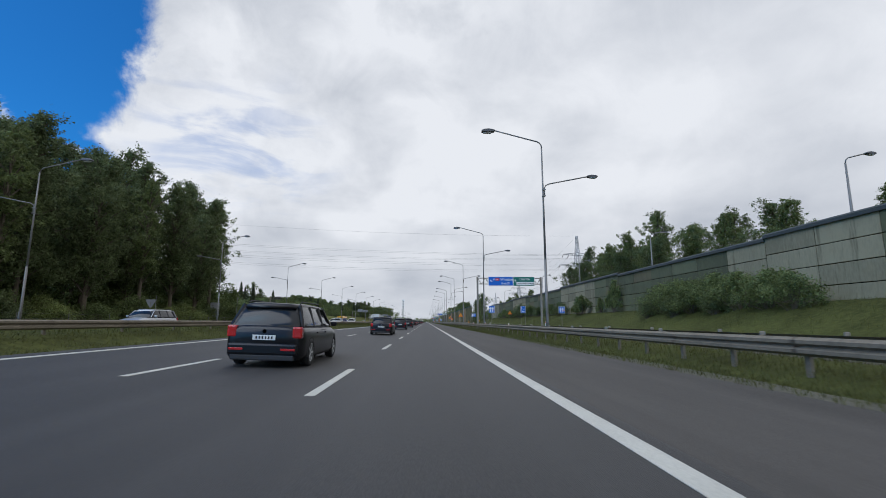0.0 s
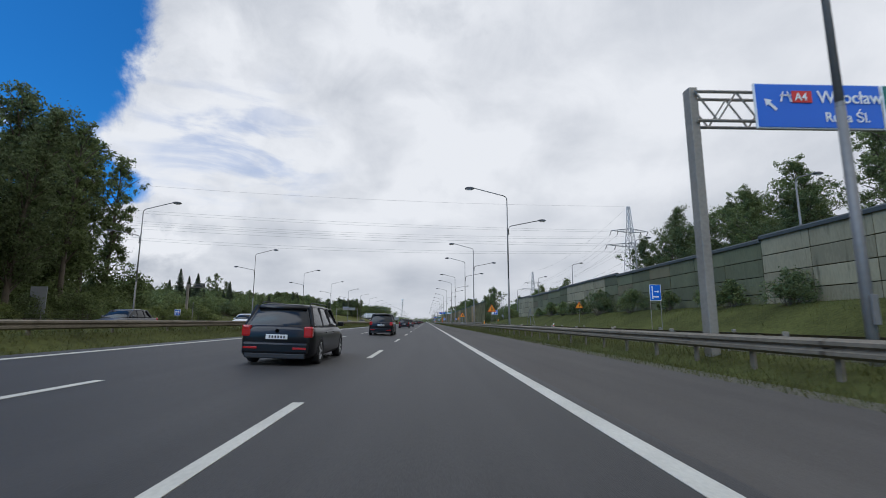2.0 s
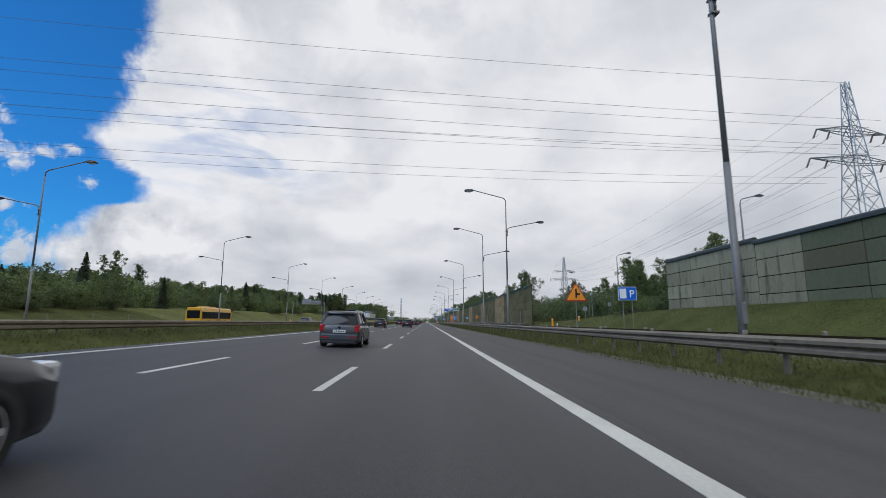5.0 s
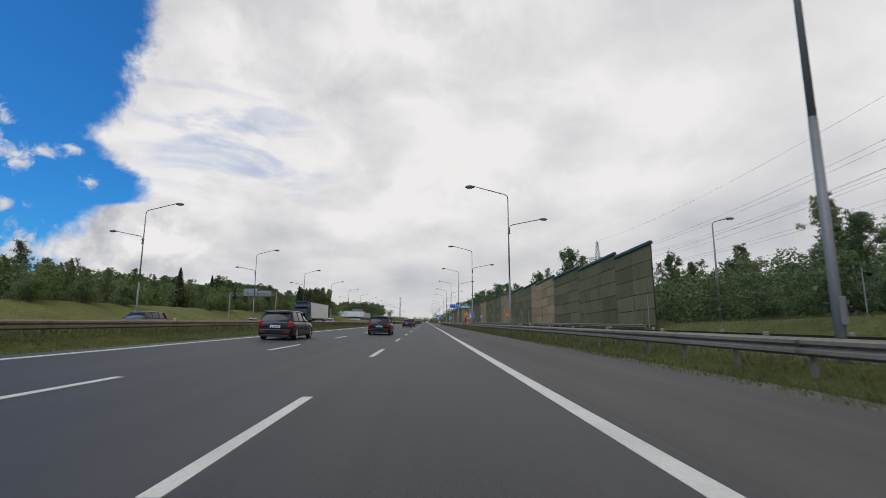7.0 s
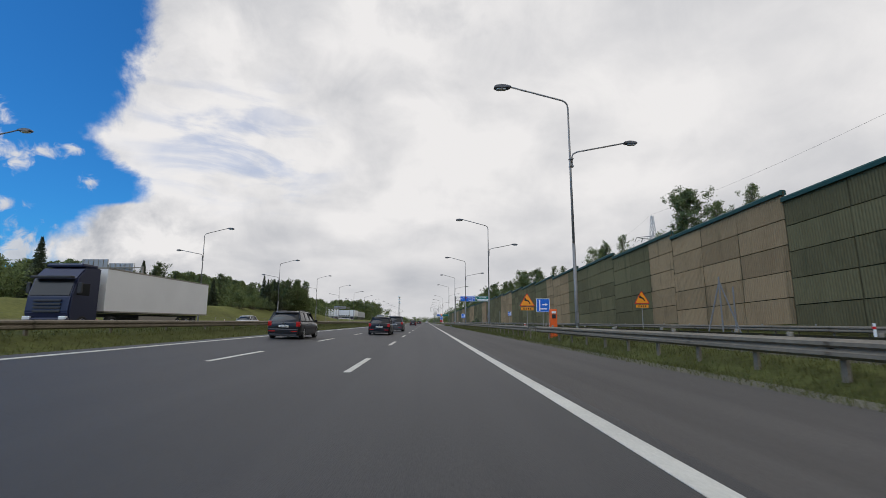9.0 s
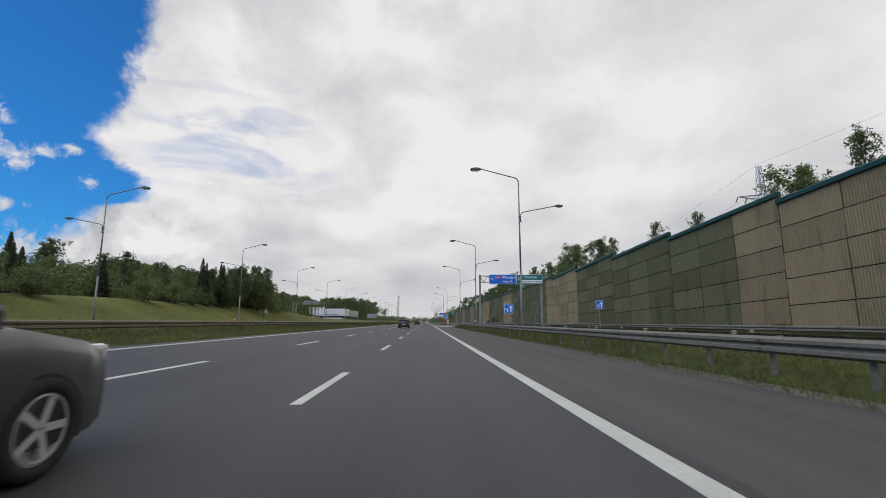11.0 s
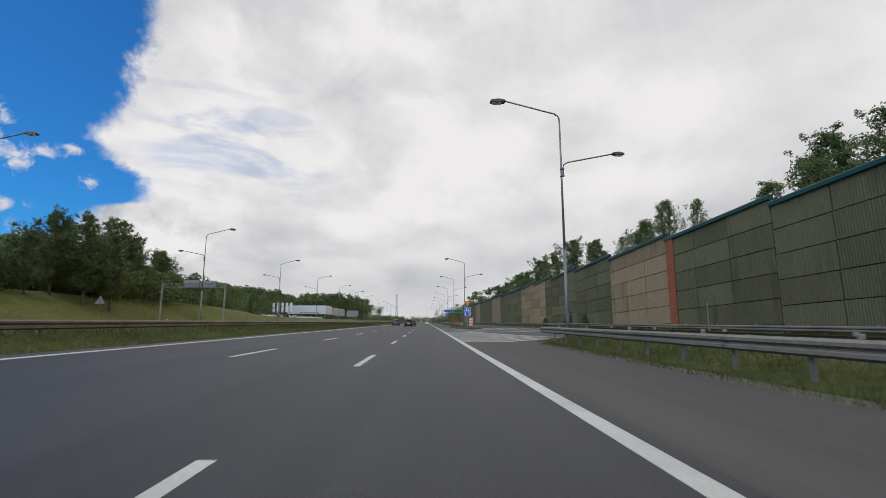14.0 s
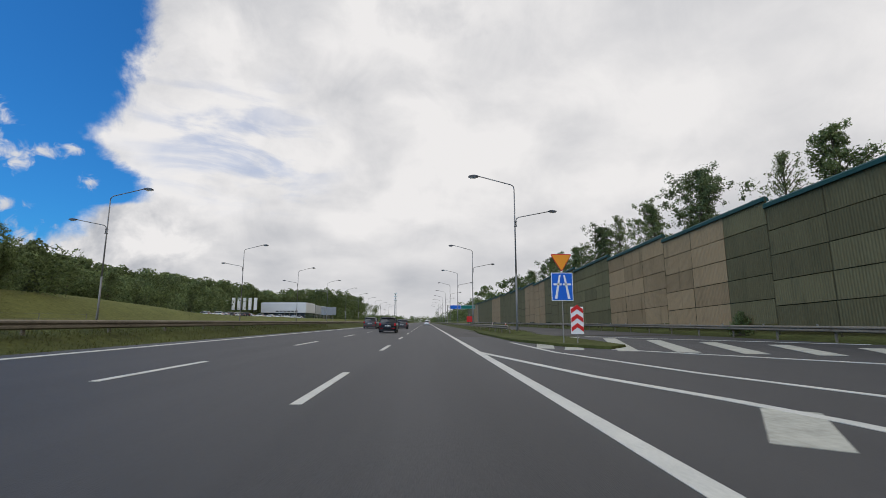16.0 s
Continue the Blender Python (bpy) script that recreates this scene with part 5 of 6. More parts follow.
# spruces and mixed wood from the pylon line on
for x, y, k, s in ((-84, 214, "spruce", 0.85), (-80, 218, "spruce_b", 1.0), (-86, 224, "spruce", 0.75), (-78, 240, "spruce_b", 0.9), (-74, 264, "wood_c", 0.6), (-70, 282, "wood_d", 0.6), (-69, 345, "wood_d", 0.65), (-68, 404, "wood_d", 0.7), (-66, 291, "wood_c", 0.55), (-76, 330, "spruce_b", 0.9), (-72, 362, "spruce_b", 0.6), (-72, 372, "spruce", 0.5), (-70, 392, "spruce_b", 0.65),
                   (-63, 424, "spruce", 0.66), (-66, 428, "spruce", 0.74), (-62, 433, "spruce_b", 0.9), (-65, 438, "spruce", 0.72), (-64, 430, "wood_a", 0.8), (-67, 436, "wood_b", 0.8), (-61, 441, "wood_a", 0.75), (-58, 449, "wood_c", 1.1), (-56, 453, "wood_c", 1.15), (-60, 457, "tall_b", 0.6), (-66, 455, "wood_a", 1.0), (-62, 447, "wood_a", 1.05), (-110, 299, "tall_b", 0.74), (-112, 296, "tall_b", 0.66), (-110, 314, "tall_c", 0.55)):
    plant(k, x, y, s)
for x, y, k, s in ((-64, 469, "wood_a", 1.0), (-67, 476, "wood_c", 1.0), (-65, 484, "wood_b", 0.95), (-69, 491, "wood_c", 0.9)):
    plant(k, x, y, s)
for k in range(96):
    y = 172 + 430 * (k + rnd.uniform(0, 1)) / 96
    x = -rnd.uniform(66, 104) - (8 if y > 500 else 0)
    s = rnd.uniform(0.5, 0.66) + 0.012 * max(0, -x - 78) + (0.25 if 400 < y < 475 else 0)
    plant(rnd.choice(["edge_a", "edge_a", "edge_b", "edge_c", "edge_c", "edge_b", "spruce_b"]), x, y, s)
for x, y, k, s in ((-78, 478, "wood_a", 1.15), (-80, 486, "wood_c", 1.15), (-77, 492, "wood_b", 1.1), (-81, 498, "wood_a", 1.2), (-78, 504, "wood_c", 1.0), (-82, 510, "wood_b", 0.9), (-74, 472, "wood_b", 1.1), (-88, 512, "wood_a", 0.9)):
    plant(k, x, y, s)
for k in range(34):
    y = rnd.uniform(175, 470)
    plant(rnd.choice(["bush_a", "bush_b"]), -rnd.uniform(61, 66), y, rnd.uniform(1.0, 1.8))
# behind the first wall and at its end
for x, y, k, s in ((50, 98, "tall_b", 0.80), (54, 103, "tall_c", 0.72), (42, 64, "wood_c", 0.9), (44, 56, "wood_a", 0.95), (40, 50, "wood_c", 0.8), (46, 78, "wood_b", 1.1), (42, 40, "wood_c", 0.72), (52, 88, "wood_a", 1.2), (56, 118, "wood_b", 1.3), (54, 138, "wood_b", 1.4), (52, 128, "wood_a", 1.3),
                   (50, 146, "tall_c", 0.70), (48, 152, "wood_a", 1.15), (46, 134, "wood_a", 1.1), (45, 202, "wood_c", 0.85), (42, 196, "wood_a", 0.7), (50, 110, "wood_c", 1.3), (47, 94, "wood_b", 1.15), (44, 86, "wood_a", 1.0), (49, 71, "wood_a", 1.1), (52, 122, "wood_b", 1.2), (46, 108, "wood_a", 1.05), (58, 130, "wood_a", 1.4), (50, 62, "wood_b", 0.9), (56, 146, "wood_b", 1.3), (54, 158, "wood_a", 1.0), (48, 118, "wood_c", 1.2)):
    plant(k, x, y, s)
for k in range(16):
    plant(rnd.choice(["wood_a", "wood_b", "wood_c"]), rnd.uniform(42, 60), 196 + 5.4 * k, rnd.uniform(0.5, 0.72))
for x, y, k, s in ((46, 234, "wood_c", 0.92), (40, 252, "wood_b", 0.65), (43, 228, "wood_a", 0.75), (46, 219, "wood_b", 0.85), (42, 262, "wood_a", 0.8), (38, 214, "wood_b", 0.8)):
    plant(k, x, y, s)
# behind the second wall
for x, y, k, s in ((35, 297, "wood_a", 1.30), (33, 282, "thin_b", 0.95), (32, 286, "thin_b", 0.9), (35, 318, "thin_b", 1.05), (34, 322, "thin_a", 0.95), (36, 332, "wood_b", 1.15), (33, 377, "wood_a", 1.15), (33, 369, "thin_b", 1.0), (32, 352, "thin_b", 0.95), (35, 407, "wood_b", 1.12), (36, 416, "wood_c", 1.0), (34, 398, "wood_c", 1.05),
                   (32, 428, "thin_b", 1.1), (33, 431, "thin_b", 1.15), (34, 425, "thin_b", 1.05), (34, 439, "wood_b", 1.2), (33, 456, "wood_c", 1.05), (34, 462, "thin_b", 1.1), (35, 478, "wood_a", 1.42), (34, 487, "wood_c", 1.2), (35, 503, "thin_b", 1.3), (36, 513, "wood_a", 1.4), (35, 525, "wood_b", 1.3), (36, 540, "wood_c", 1.2), (38, 560, "wood_a", 1.4), (38, 590, "wood_b", 1.4), (38, 620, "wood_a", 1.4), (34, 448, "thin_b", 1.0), (31, 340, "thin_b", 0.85), (31, 386, "wood_b", 1.25), (30, 399, "wood_c", 0.95)):
    plant(k, x, y, s)
# bushes at the walls
for x, y, w, h in ((24.0, 59, 0.9, 1.9), (24.0, 64, 0.5, 1.0), (24.0, 92, 0.7, 1.1), (24.1, 74, 0.6, 1.2), (21.3, 438.5, 0.55, 1.25), (21.35, 431.0, 0.5, 0.9), (21.3, 452, 0.6, 0.8)):
    plant("bush_c", x, y, w, h)
for k in range(22):
    plant(rnd.choice(["bush_a", "bush_b"]), rnd.uniform(34.5, 39), 199 + 1.5 * k, rnd.uniform(0.7, 1.3))
for x, y, k, s in ((23.0, 33.5, "bush_b", 0.95), (22.6, 39, "bush_b", 0.95), (22.8, 44.5, "bush_b", 0.95), (23.0, 30.5, "bush_b", 0.9), (23.2, 36.5, "bush_b", 1.0), (23.0, 42, "bush_b", 1.0), (22.0, 35, "bush_a", 0.7), (21.8, 40.5, "bush_a", 0.7), (22.6, 28, "bush_b", 0.8), (23.2, 47, "bush_a", 0.8), (21.6, 45, "bush_a", 0.6), (23.4, 70, "bush_c", 1.3), (23.4, 82, "bush_a", 0.9), (23.6, 88, "bush_c", 1.0), (23.4, 97, "bush_c", 0.9), (23.4, 105, "bush_b", 0.9), (23.0, 114, "bush_a", 1.25), (23.4, 122, "bush_c", 1.0), (23.5, 127, "bush_a", 0.8), (23.3, 132, "bush_c", 1.1), (23.4, 140, "bush_c", 1.2), (23.5, 150, "bush_c", 0.8),
                   (23.0, 18, "bush_a", 1.1), (24, 186, "bush_b", 1.0), (26, 192, "bush_a", 1.0), (31, 226, "bush_a", 1.1), (33, 220, "bush_a", 1.3)):
    plant(k, x, y, s)


def far_woods(name, spots, mat, label, count=300, small=0.3):
    """Distant woodland: tree crowns, each a heap of rounded leafy lobes over a dark skirt, on low hills."""
    rng = np.random.default_rng(31)
    c, s, w = [], [], []
    for x0, x1, y0, y1, z0, z1, n in spots:
        for _ in range(n):
            px, py = rng.uniform(x0, x1), rng.uniform(y0, y1)
            foot = ground_z(px, py) - 0.5
            top = rng.uniform(z0, z1)
            r = min(rng.uniform(2.6, 4.8) * (1 + 1.3 * smoothstep(600, 1300, py)), 0.55 * top + 0.6)
            lobes = 5
            g = unit(rng.normal(size=(count, 3)) + np.array((0, 0, 0.25)))
            mid = np.array([(rng.normal() * 0.42 * r, rng.normal() * 0.42 * r, top - r * rng.uniform(0.55, 1.5)) for _ in range(lobes)])
            mid[0] = (0, 0, top - 0.55 * r)
            which = rng.integers(0, lobes, count)
            p = mid[which] + g * (0.55 * r) * rng.uniform(0.75, 1.0, size=(count, 1)) * np.array((1, 1, 0.9))
            skirt = rng.uniform(size=count) < 0.28
            p[skirt, 2] *= rng.uniform(0.05, 0.9, size=skirt.sum())
            c.append(p + np.array((px, py, foot)))
            w.append(g)
            s.append(rng.uniform(small, small * 1.9, size=count))
    me = blade_mesh(name, leaves_of(rng, np.concatenate(c), np.concatenate(s), np.concatenate(w), 0.5), mat)
    return tagged(new(name, me), label, "woodland", kind="stuff")


far_woods("understory", [(-104, -71, 176, 480, 5, 9, 190), (-120, -76, 480, 620, 7, 13, 110), (-100, -64, 0, 160, 5, 11, 160)], leaf_mid, "dark green undergrowth beneath the trees", 340, 0.26)
far_woods("thicket", [(34, 40, 205, 236, 1.2, 2.6, 46), (29, 46, 218, 330, 3.5, 6.5, 130), (42, 60, 205, 330, 6.5, 9.5, 110)], leaf_dark, "dense dark green thicket below the trees", 700, 0.15)
far_woods("canopy", [(-74, -61, 96, 160, 4, 9, 44), (-78, -66, 120, 158, 9, 15, 32), (-100, -77, 470, 513, 9, 13, 60), (-86, -68, 165, 232, 4.0, 7.0, 60), (-116, -84, 200, 330, 7.5, 10.5, 150), (-116, -80, 320, 440, 8, 10.5, 130), (-80, -60, 446, 500, 7, 10, 70), (-118, -84, 440, 490, 10, 13, 70), (-118, -88, 490, 560, 6, 9, 60)], leaf_mid, "closed green canopy of the mixed wood", 620, 0.22)
far_woods("far_woods", [(-150, -112, 505, 565, 16, 20, 110), (-150, -114, 572, 615, 14, 18, 60), (-140, -100, 540, 650, 10, 14, 80), (-140, -100, 650, 790, 15, 20, 90), (-260, -108, 180, 480, 9, 14, 170), (-260, -110, 480, 950, 12, 17, 220),
                        (-130, -98, 600, 780, 13, 18, 70), (-110, -66, 775, 960, 18, 25, 150), (-300, -60, 950, 1050, 16, 22, 50), (-500, -40, 1300, 1700, 6, 12, 120), (-150, 70, 1340, 1440, 9, 15, 110)], leaf_mid, "green distant woodland on low hills", 420, 0.42)
far_woods("far_woods_right", [(62, 200, 0, 330, 7, 11, 90), (60, 300, 330, 900, 8, 14, 120), (34, 62, 630, 1200, 14, 22, 80), (40, 400, 900, 1400, 10, 18, 140), (20, 300, 1400, 1900, 16, 30, 120)], leaf_mid, "green distant woodland beyond the noise wall", 240, 0.5)

# ---------- verge grass ----------


def tufts(name, bands, n, h, seed, label, half=0.012):
    rng = np.random.default_rng(seed)
    pts = []
    for (x0, x1, y0, y1), share in bands:
        m = int(n * share)
        x, y = rng.uniform(x0, x1, m), rng.uniform(y0, y1, m)
        z = np.array([ground_z(a, b) for a, b in zip(x, y)])
        hh = h * rng.uniform(0.4, 1.3, m)
        ang = rng.uniform(0, math.tau, m)
        dx, dy = np.cos(ang) * half, np.sin(ang) * half
        lx, ly = rng.normal(size=m) * 0.45 * hh, rng.normal(size=m) * 0.45 * hh
        p = np.stack([np.stack([x - dx, y - dy, z - 0.03], 1), np.stack([x + dx, y + dy, z - 0.03], 1), np.stack([x + dx * 0.4 + lx, y + dy * 0.4 + ly, z + hh], 1), np.stack([x - dx * 0.4 + lx, y - dy * 0.4 + ly, z + hh], 1)], 1)
        pts.append(p.reshape(-1, 3))
    me = blade_mesh(name, np.concatenate(pts), blade_mat, 4)
    return tagged(new(name, me), label, "grass", kind="stuff")


tufts("median_grass", [((-14.2, -10.5, 0, 480), 0.75), ((-13.2, -12.0, 0, 480), 0.25)], 100000, 0.11, 41, "short mown green grass on the median")
tufts("verge_grass", [((5.62, 6.2, 0, 395), 0.24), ((5.9, 7.6, 0, 395), 0.42), ((7.4, 8.9, 0, 395), 0.12), ((5.0, 8.8, 442, 478), 0.03), ((17.5, 24.5, 10, 185), 0.19)], 230000, 0.11, 42, "rough green grass along the verge", 0.007)
tufts("tall_grass", [((5.9, 6.4, 0, 395), 0.4), ((7.2, 8.4, 0, 395), 0.4), ((18.0, 24.0, 10, 185), 0.2)], 9000, 0.42, 44, "tall dry grass stalks along the guard rail", 0.006)
tufts("bank_grass", [((-62, -47, 180, 560), 0.6), ((-35, -28, 0, 500), 0.2), ((17.5, 34, 186, 228), 0.2)], 40000, 0.20, 43, "yellow-green meadow grass on the bank")



def daisies(x0, x1, y0, y1, patches, seed):
    """Small white flower heads in loose patches, each a shallow six-sided cup on a short stalk."""
    rng = random.Random(seed)
    bm = bmesh.new()
    for _ in range(patches):
        cx, cy = rng.uniform(x0, x1), rng.uniform(y0, y1)
        for _ in range(rng.randint(2, 7)):
            x, y = cx + rng.gauss(0, 0.16), cy + rng.gauss(0, 0.3)
            top = Vector((x, y, ground_z(x, y) + rng.uniform(0.12, 0.30)))
            r = rng.uniform(0.014, 0.026)
            hub = bm.verts.new(top + Vector((0, 0, -0.012)))
            tilt = rng.uniform(-0.6, 0.6)
            rim = [bm.verts.new(top + Vector((r * math.cos(a), r * math.sin(a), r * tilt * math.sin(a)))) for a in (k * math.tau / 6 for k in range(6))]
            for k in range(6):
                bm.faces.new((hub, rim[k], rim[(k + 1) % 6]))
            bm.faces.new(rim)
            heads = len(bm.faces)
            tube(bm, [top + Vector((0, 0, -0.35)), top], 0.004, 3)
            bm.faces.ensure_lookup_table()
            for f in bm.faces[heads:]:
                f.material_index = 1
    return mesh_thing("wild_flowers", bm, [sign_white, blade_mat], "small white wild flowers in the verge grass", "flowers", kind="stuff")


daisies(5.75, 6.45, 345, 356, 15, 71)

# ---------- vehicles ----------
prof = [(0.225, -0.105), (0.295, -0.11), (0.32, -0.085), (0.325, 0.0), (0.32, 0.085), (0.295, 0.11), (0.225, 0.105)]


def lathe(prof, n, axis_x=True):
    bm = bmesh.new()
    rings = []
    for k in range(n):
        a = k * math.tau / n
        rings.append([bm.verts.new((w, r * math.cos(a), r * math.sin(a))) for r, w in prof])
    for k in range(n):
        r, s = rings[k], rings[(k + 1) % n]
        for i in range(len(prof) - 1):
            bm.faces.new((r[i], r[i + 1], s[i + 1], s[i]))
    return bm


tyre_me = mesh_of("tyre", lathe(prof + [prof[0]], 22), black_rubber, True)
rim_bm = lathe([(0.225, -0.09), (0.23, 0.09), (0.205, 0.10), (0.20, 0.03), (0.0005, 0.03)], 24)
for k in range(5):
    a = k * math.tau / 5
    box(rim_bm, (0.075, 0.11 * math.cos(a), 0.11 * math.sin(a)), (0.04, 0.05, 0.20), 0.0, Matrix.Rotation(a - math.pi / 2, 3, "X"))
rim_me = mesh_of("rim", rim_bm, rim_mat)


def wheel(car, x, y, s=1.0):
    w = part("wheel", tyre_me, None, car)
    side = 1 if x > 0 else -1
    w.matrix_basis = pose(x, y, 0.325 * s) @ Matrix.Diagonal((side * s, s, s, 1))
    part("rim", rim_me, None, w)
    return w


def loft(bm, sections, close=True):
    """Skins half sections (list of (x, z) from the sill to the centre) mirrored, at stations y."""
    rings = []
    for y, half in sections:
        pts = [(x, z) for x, z in half] + [(-x, z) for x, z in reversed(half) if x > 1e-4]
        rings.append([bm.verts.new((x, y, z)) for x, z in pts])
    n = len(rings[0])
    for r, s in zip(rings, rings[1:]):
        for k in range(n):
            bm.faces.new((r[k], r[(k + 1) % n], s[(k + 1) % n], s[k]))
    if close:
        bm.faces.new(rings[0][::-1])
        bm.faces.new(rings[-1])
    return bm


def car(style, mat, m, label, roof_rails=False, group=""):
    """A passenger car, y from its tail (0) to its nose (L). style: estate, hatch, suv, saloon or van."""
    L, hw, belt, roof, r0, r1, w0, w1, hood = {
        # length, half width, belt, roof, roof start, roof end, tail glass foot, windscreen foot, bonnet height
        "estate": (4.60, 0.89, 0.95, 1.48, 0.42, 2.75, 0.10, 3.45, 0.88),
        "suv": (4.60, 0.93, 1.05, 1.68, 0.45, 2.75, 0.12, 3.40, 1.02),
        "hatch": (3.95, 0.85, 0.93, 1.48, 0.40, 2.25, 0.08, 3.00, 0.88),
        "saloon": (4.55, 0.88, 0.92, 1.43, 1.10, 2.55, 0.62, 3.30, 0.85),
        "van": (5.10, 0.96, 1.12, 1.95, 0.18, 3.70, 0.06, 4.35, 1.10)}[style]
    c = thing("car", label, "car" if style != "van" else "van", group, m)

    def sec(y, k, zt, inset=0.0):
        w = hw - inset
        return (y, [(w * 0.90 * k, 0.19), (w * 0.99 * k, 0.29), (w * k, 0.58), (w * 0.985 * k, zt - 0.14), (w * 0.93 * k, zt - 0.03), (w * 0.60 * k, zt + 0.012), (0, zt + 0.02)])

    tail_top = belt if style != "saloon" else belt + 0.02
    bm = bmesh.new()
    loft(bm, [sec(0.0, 0.86, tail_top - 0.10), sec(0.05, 0.94, tail_top - 0.02), sec(0.35, 1.0, tail_top), sec(1.2, 1.0, belt), sec(L * 0.5, 1.0, belt - 0.01), sec(w1 - 0.1, 0.995, belt - 0.02), sec(w1 + 0.15, 0.985, hood + 0.02), sec(L - 0.45, 0.95, hood - 0.07), sec(L - 0.12, 0.86, hood - 0.17), sec(L, 0.76, hood - 0.27)])
    body = part("body", bm, mat, c, smooth=True)
    # dark wheel arches
    r = 0.36 if style in ("suv", "van") else 0.335
    for y, kf in ((0.83, 1.0), (L - 0.88, 0.972)):
        for s in (-1, 1):
            bm = bmesh.new()
            arc = [(y + (r + 0.035) * math.cos(a), 0.32 + (r + 0.035) * math.sin(a)) for a in np.linspace(-0.25, math.pi + 0.25, 16)]
            prism(bm, arc, "x", s * (hw - 0.08), s * (hw * kf + 0.004))
            part("wheel_arch", bm, black_plastic, body)
    # glasshouse
    rh, bw = hw * 0.70, hw * 0.935

    def g(y, k, zt, wt):
        return (y, [(bw * k, belt - 0.03), (bw * k * 0.995, belt + 0.02), (wt, zt - 0.05), (wt * 0.9, zt), (0, zt + 0.01)])
    bm = bmesh.new()
    loft(bm, [g(w0, 0.93, belt + 0.03, rh * 1.18), g(w0 + (r0 - w0) * 0.85, 0.97, roof - 0.06, rh * 1.0), g(r0 + 0.2, 0.985, roof - 0.02, rh * 1.03), g((r0 + r1) / 2, 1.0, roof - 0.005, rh * 1.07), g(r1, 0.99, roof - 0.03, rh * 1.04), g(r1 + (w1 - r1) * 0.5, 0.98, (roof + belt) / 2 + 0.05, rh * 1.12), g(w1, 0.95, belt + 0.02, rh * 1.25)])
    part("glazing", bm, car_glass, c, "dark tinted glass", True)
    bm = bmesh.new()

    def rf(y, w, z):
        return (y, [(w, z - 0.07), (w * 0.97, z - 0.01), (w * 0.75, z + 0.025), (0, z + 0.035)])
    loft(bm, [rf(r0 - 0.12, rh * 0.95, roof - 0.06), rf(r0 + 0.1, rh * 1.03, roof - 0.02), rf((r0 + r1) / 2, rh * 1.08, roof), rf(r1 - 0.1, rh * 1.05, roof - 0.015), rf(r1 + 0.08, rh * 1.02, roof - 0.06)])
    part("roof", bm, mat, c, smooth=True)
    for s in (-1, 1):
        for ya, yb, wd in ((w0 + 0.1, r0 + 0.02, 0.10), (w1 - 0.04, r1 + 0.05, 0.06), (1.25 if style != "saloon" else 1.5, 1.30 if style != "saloon" else 1.5, 0.07), (2.25, 2.25, 0.07)):
            bm = bmesh.new()
            tube(bm, [(s * bw * (0.985 if ya < 2.6 else 0.95), ya, belt - 0.02), (s * (rh * 1.05), yb, roof - 0.05)], wd * 0.5, 6)
            part("pillar", bm, mat if wd != 0.07 else black_plastic, c)
        bm = bmesh.new()
        box(bm, (s * (hw + 0.07), w1 - 0.35, belt + 0.06), (0.18, 0.10, 0.13), 0.03)
        part("mirror", bm, mat, c)
        bm = bmesh.new()
        box(bm, (s * hw * 0.835, 0.09, belt - 0.14), (hw * 0.24, 0.20, 0.27), 0.04)
        part("tail_lamp", bm, tail_red, c, "red tail lamp")
        bm = bmesh.new()
        box(bm, (s * hw * 0.62, L - 0.17, hood - 0.22), (hw * 0.34, 0.30, 0.16), 0.04)
        part("headlight", bm, head_clear, c, "clear headlight")
        for dy in (1.75, 2.7):
            bm = bmesh.new()
            box(bm, (s * (hw + 0.005), dy - 0.3, belt - 0.16), (0.03, 0.18, 0.035), 0.01)
            part("door_handle", bm, mat, c)
        if roof_rails:
            bm = bmesh.new()
            tube(bm, [(s * rh * 0.98, r0 + 0.15, roof), (s * rh * 0.98, r0 + 0.28, roof + 0.055), (s * rh * 0.98, r1 - 0.35, roof + 0.055), (s * rh * 0.98, r1 - 0.2, roof)], 0.018, 6)
            part("roof_rail", bm, black_plastic, c)
    bm = bmesh.new()
    box(bm, (0, -0.01, 0.42), (hw * 1.75, 0.16, 0.26), 0.05)
    part("rear_bumper", bm, mat, c)
    bm = bmesh.new()
    box(bm, (0, 0.0, 0.235), (hw * 1.62, 0.14, 0.13), 0.03)
    part("rear_valance", bm, black_plastic, c)
    for s in (-1, 1):
        bm = bmesh.new()
        box(bm, (s * hw * 0.66, -0.095, 0.42), (hw * 0.36, 0.012, 0.05), 0.004)
        part("reflector", bm, tail_red, c)
    bm = bmesh.new()
    box(bm, (0, 0.004, belt - 0.27), (0.52, 0.03, 0.115), 0.006)
    p = part("number_plate", bm, plate_white, c, "white plate with dark bars")
    for k in range(6):
        bm = bmesh.new()
        box(bm, (-0.17 + 0.07 * k, -0.014, belt - 0.27), (0.035, 0.006, 0.06))
        part("bar", bm, ink, p)
    bm = bmesh.new()
    tube(bm, [(0, 0.0, belt - 0.13), (0, 0.012, belt - 0.13)], 0.05, 12)
    part("badge", bm, lens_mat, c)
    bm = bmesh.new()
    box(bm, (0, L - 0.05, hood - 0.30), (hw * 0.9, 0.10, 0.12), 0.02)
    part("grille", bm, black_plastic, c)
    bm = bmesh.new()
    box(bm, (0, L - 0.04, 0.36), (hw * 1.5, 0.16, 0.18), 0.05)
    part("front_bumper", bm, black_plastic if style == "suv" else mat, c)
    for side in (-1, 1):
        wheel(c, side * (hw - 0.09), 0.83, r / 0.325 * 0.97)
        wheel(c, side * (hw * 0.972 - 0.09), L - 0.88, r / 0.325 * 0.97)
    return c


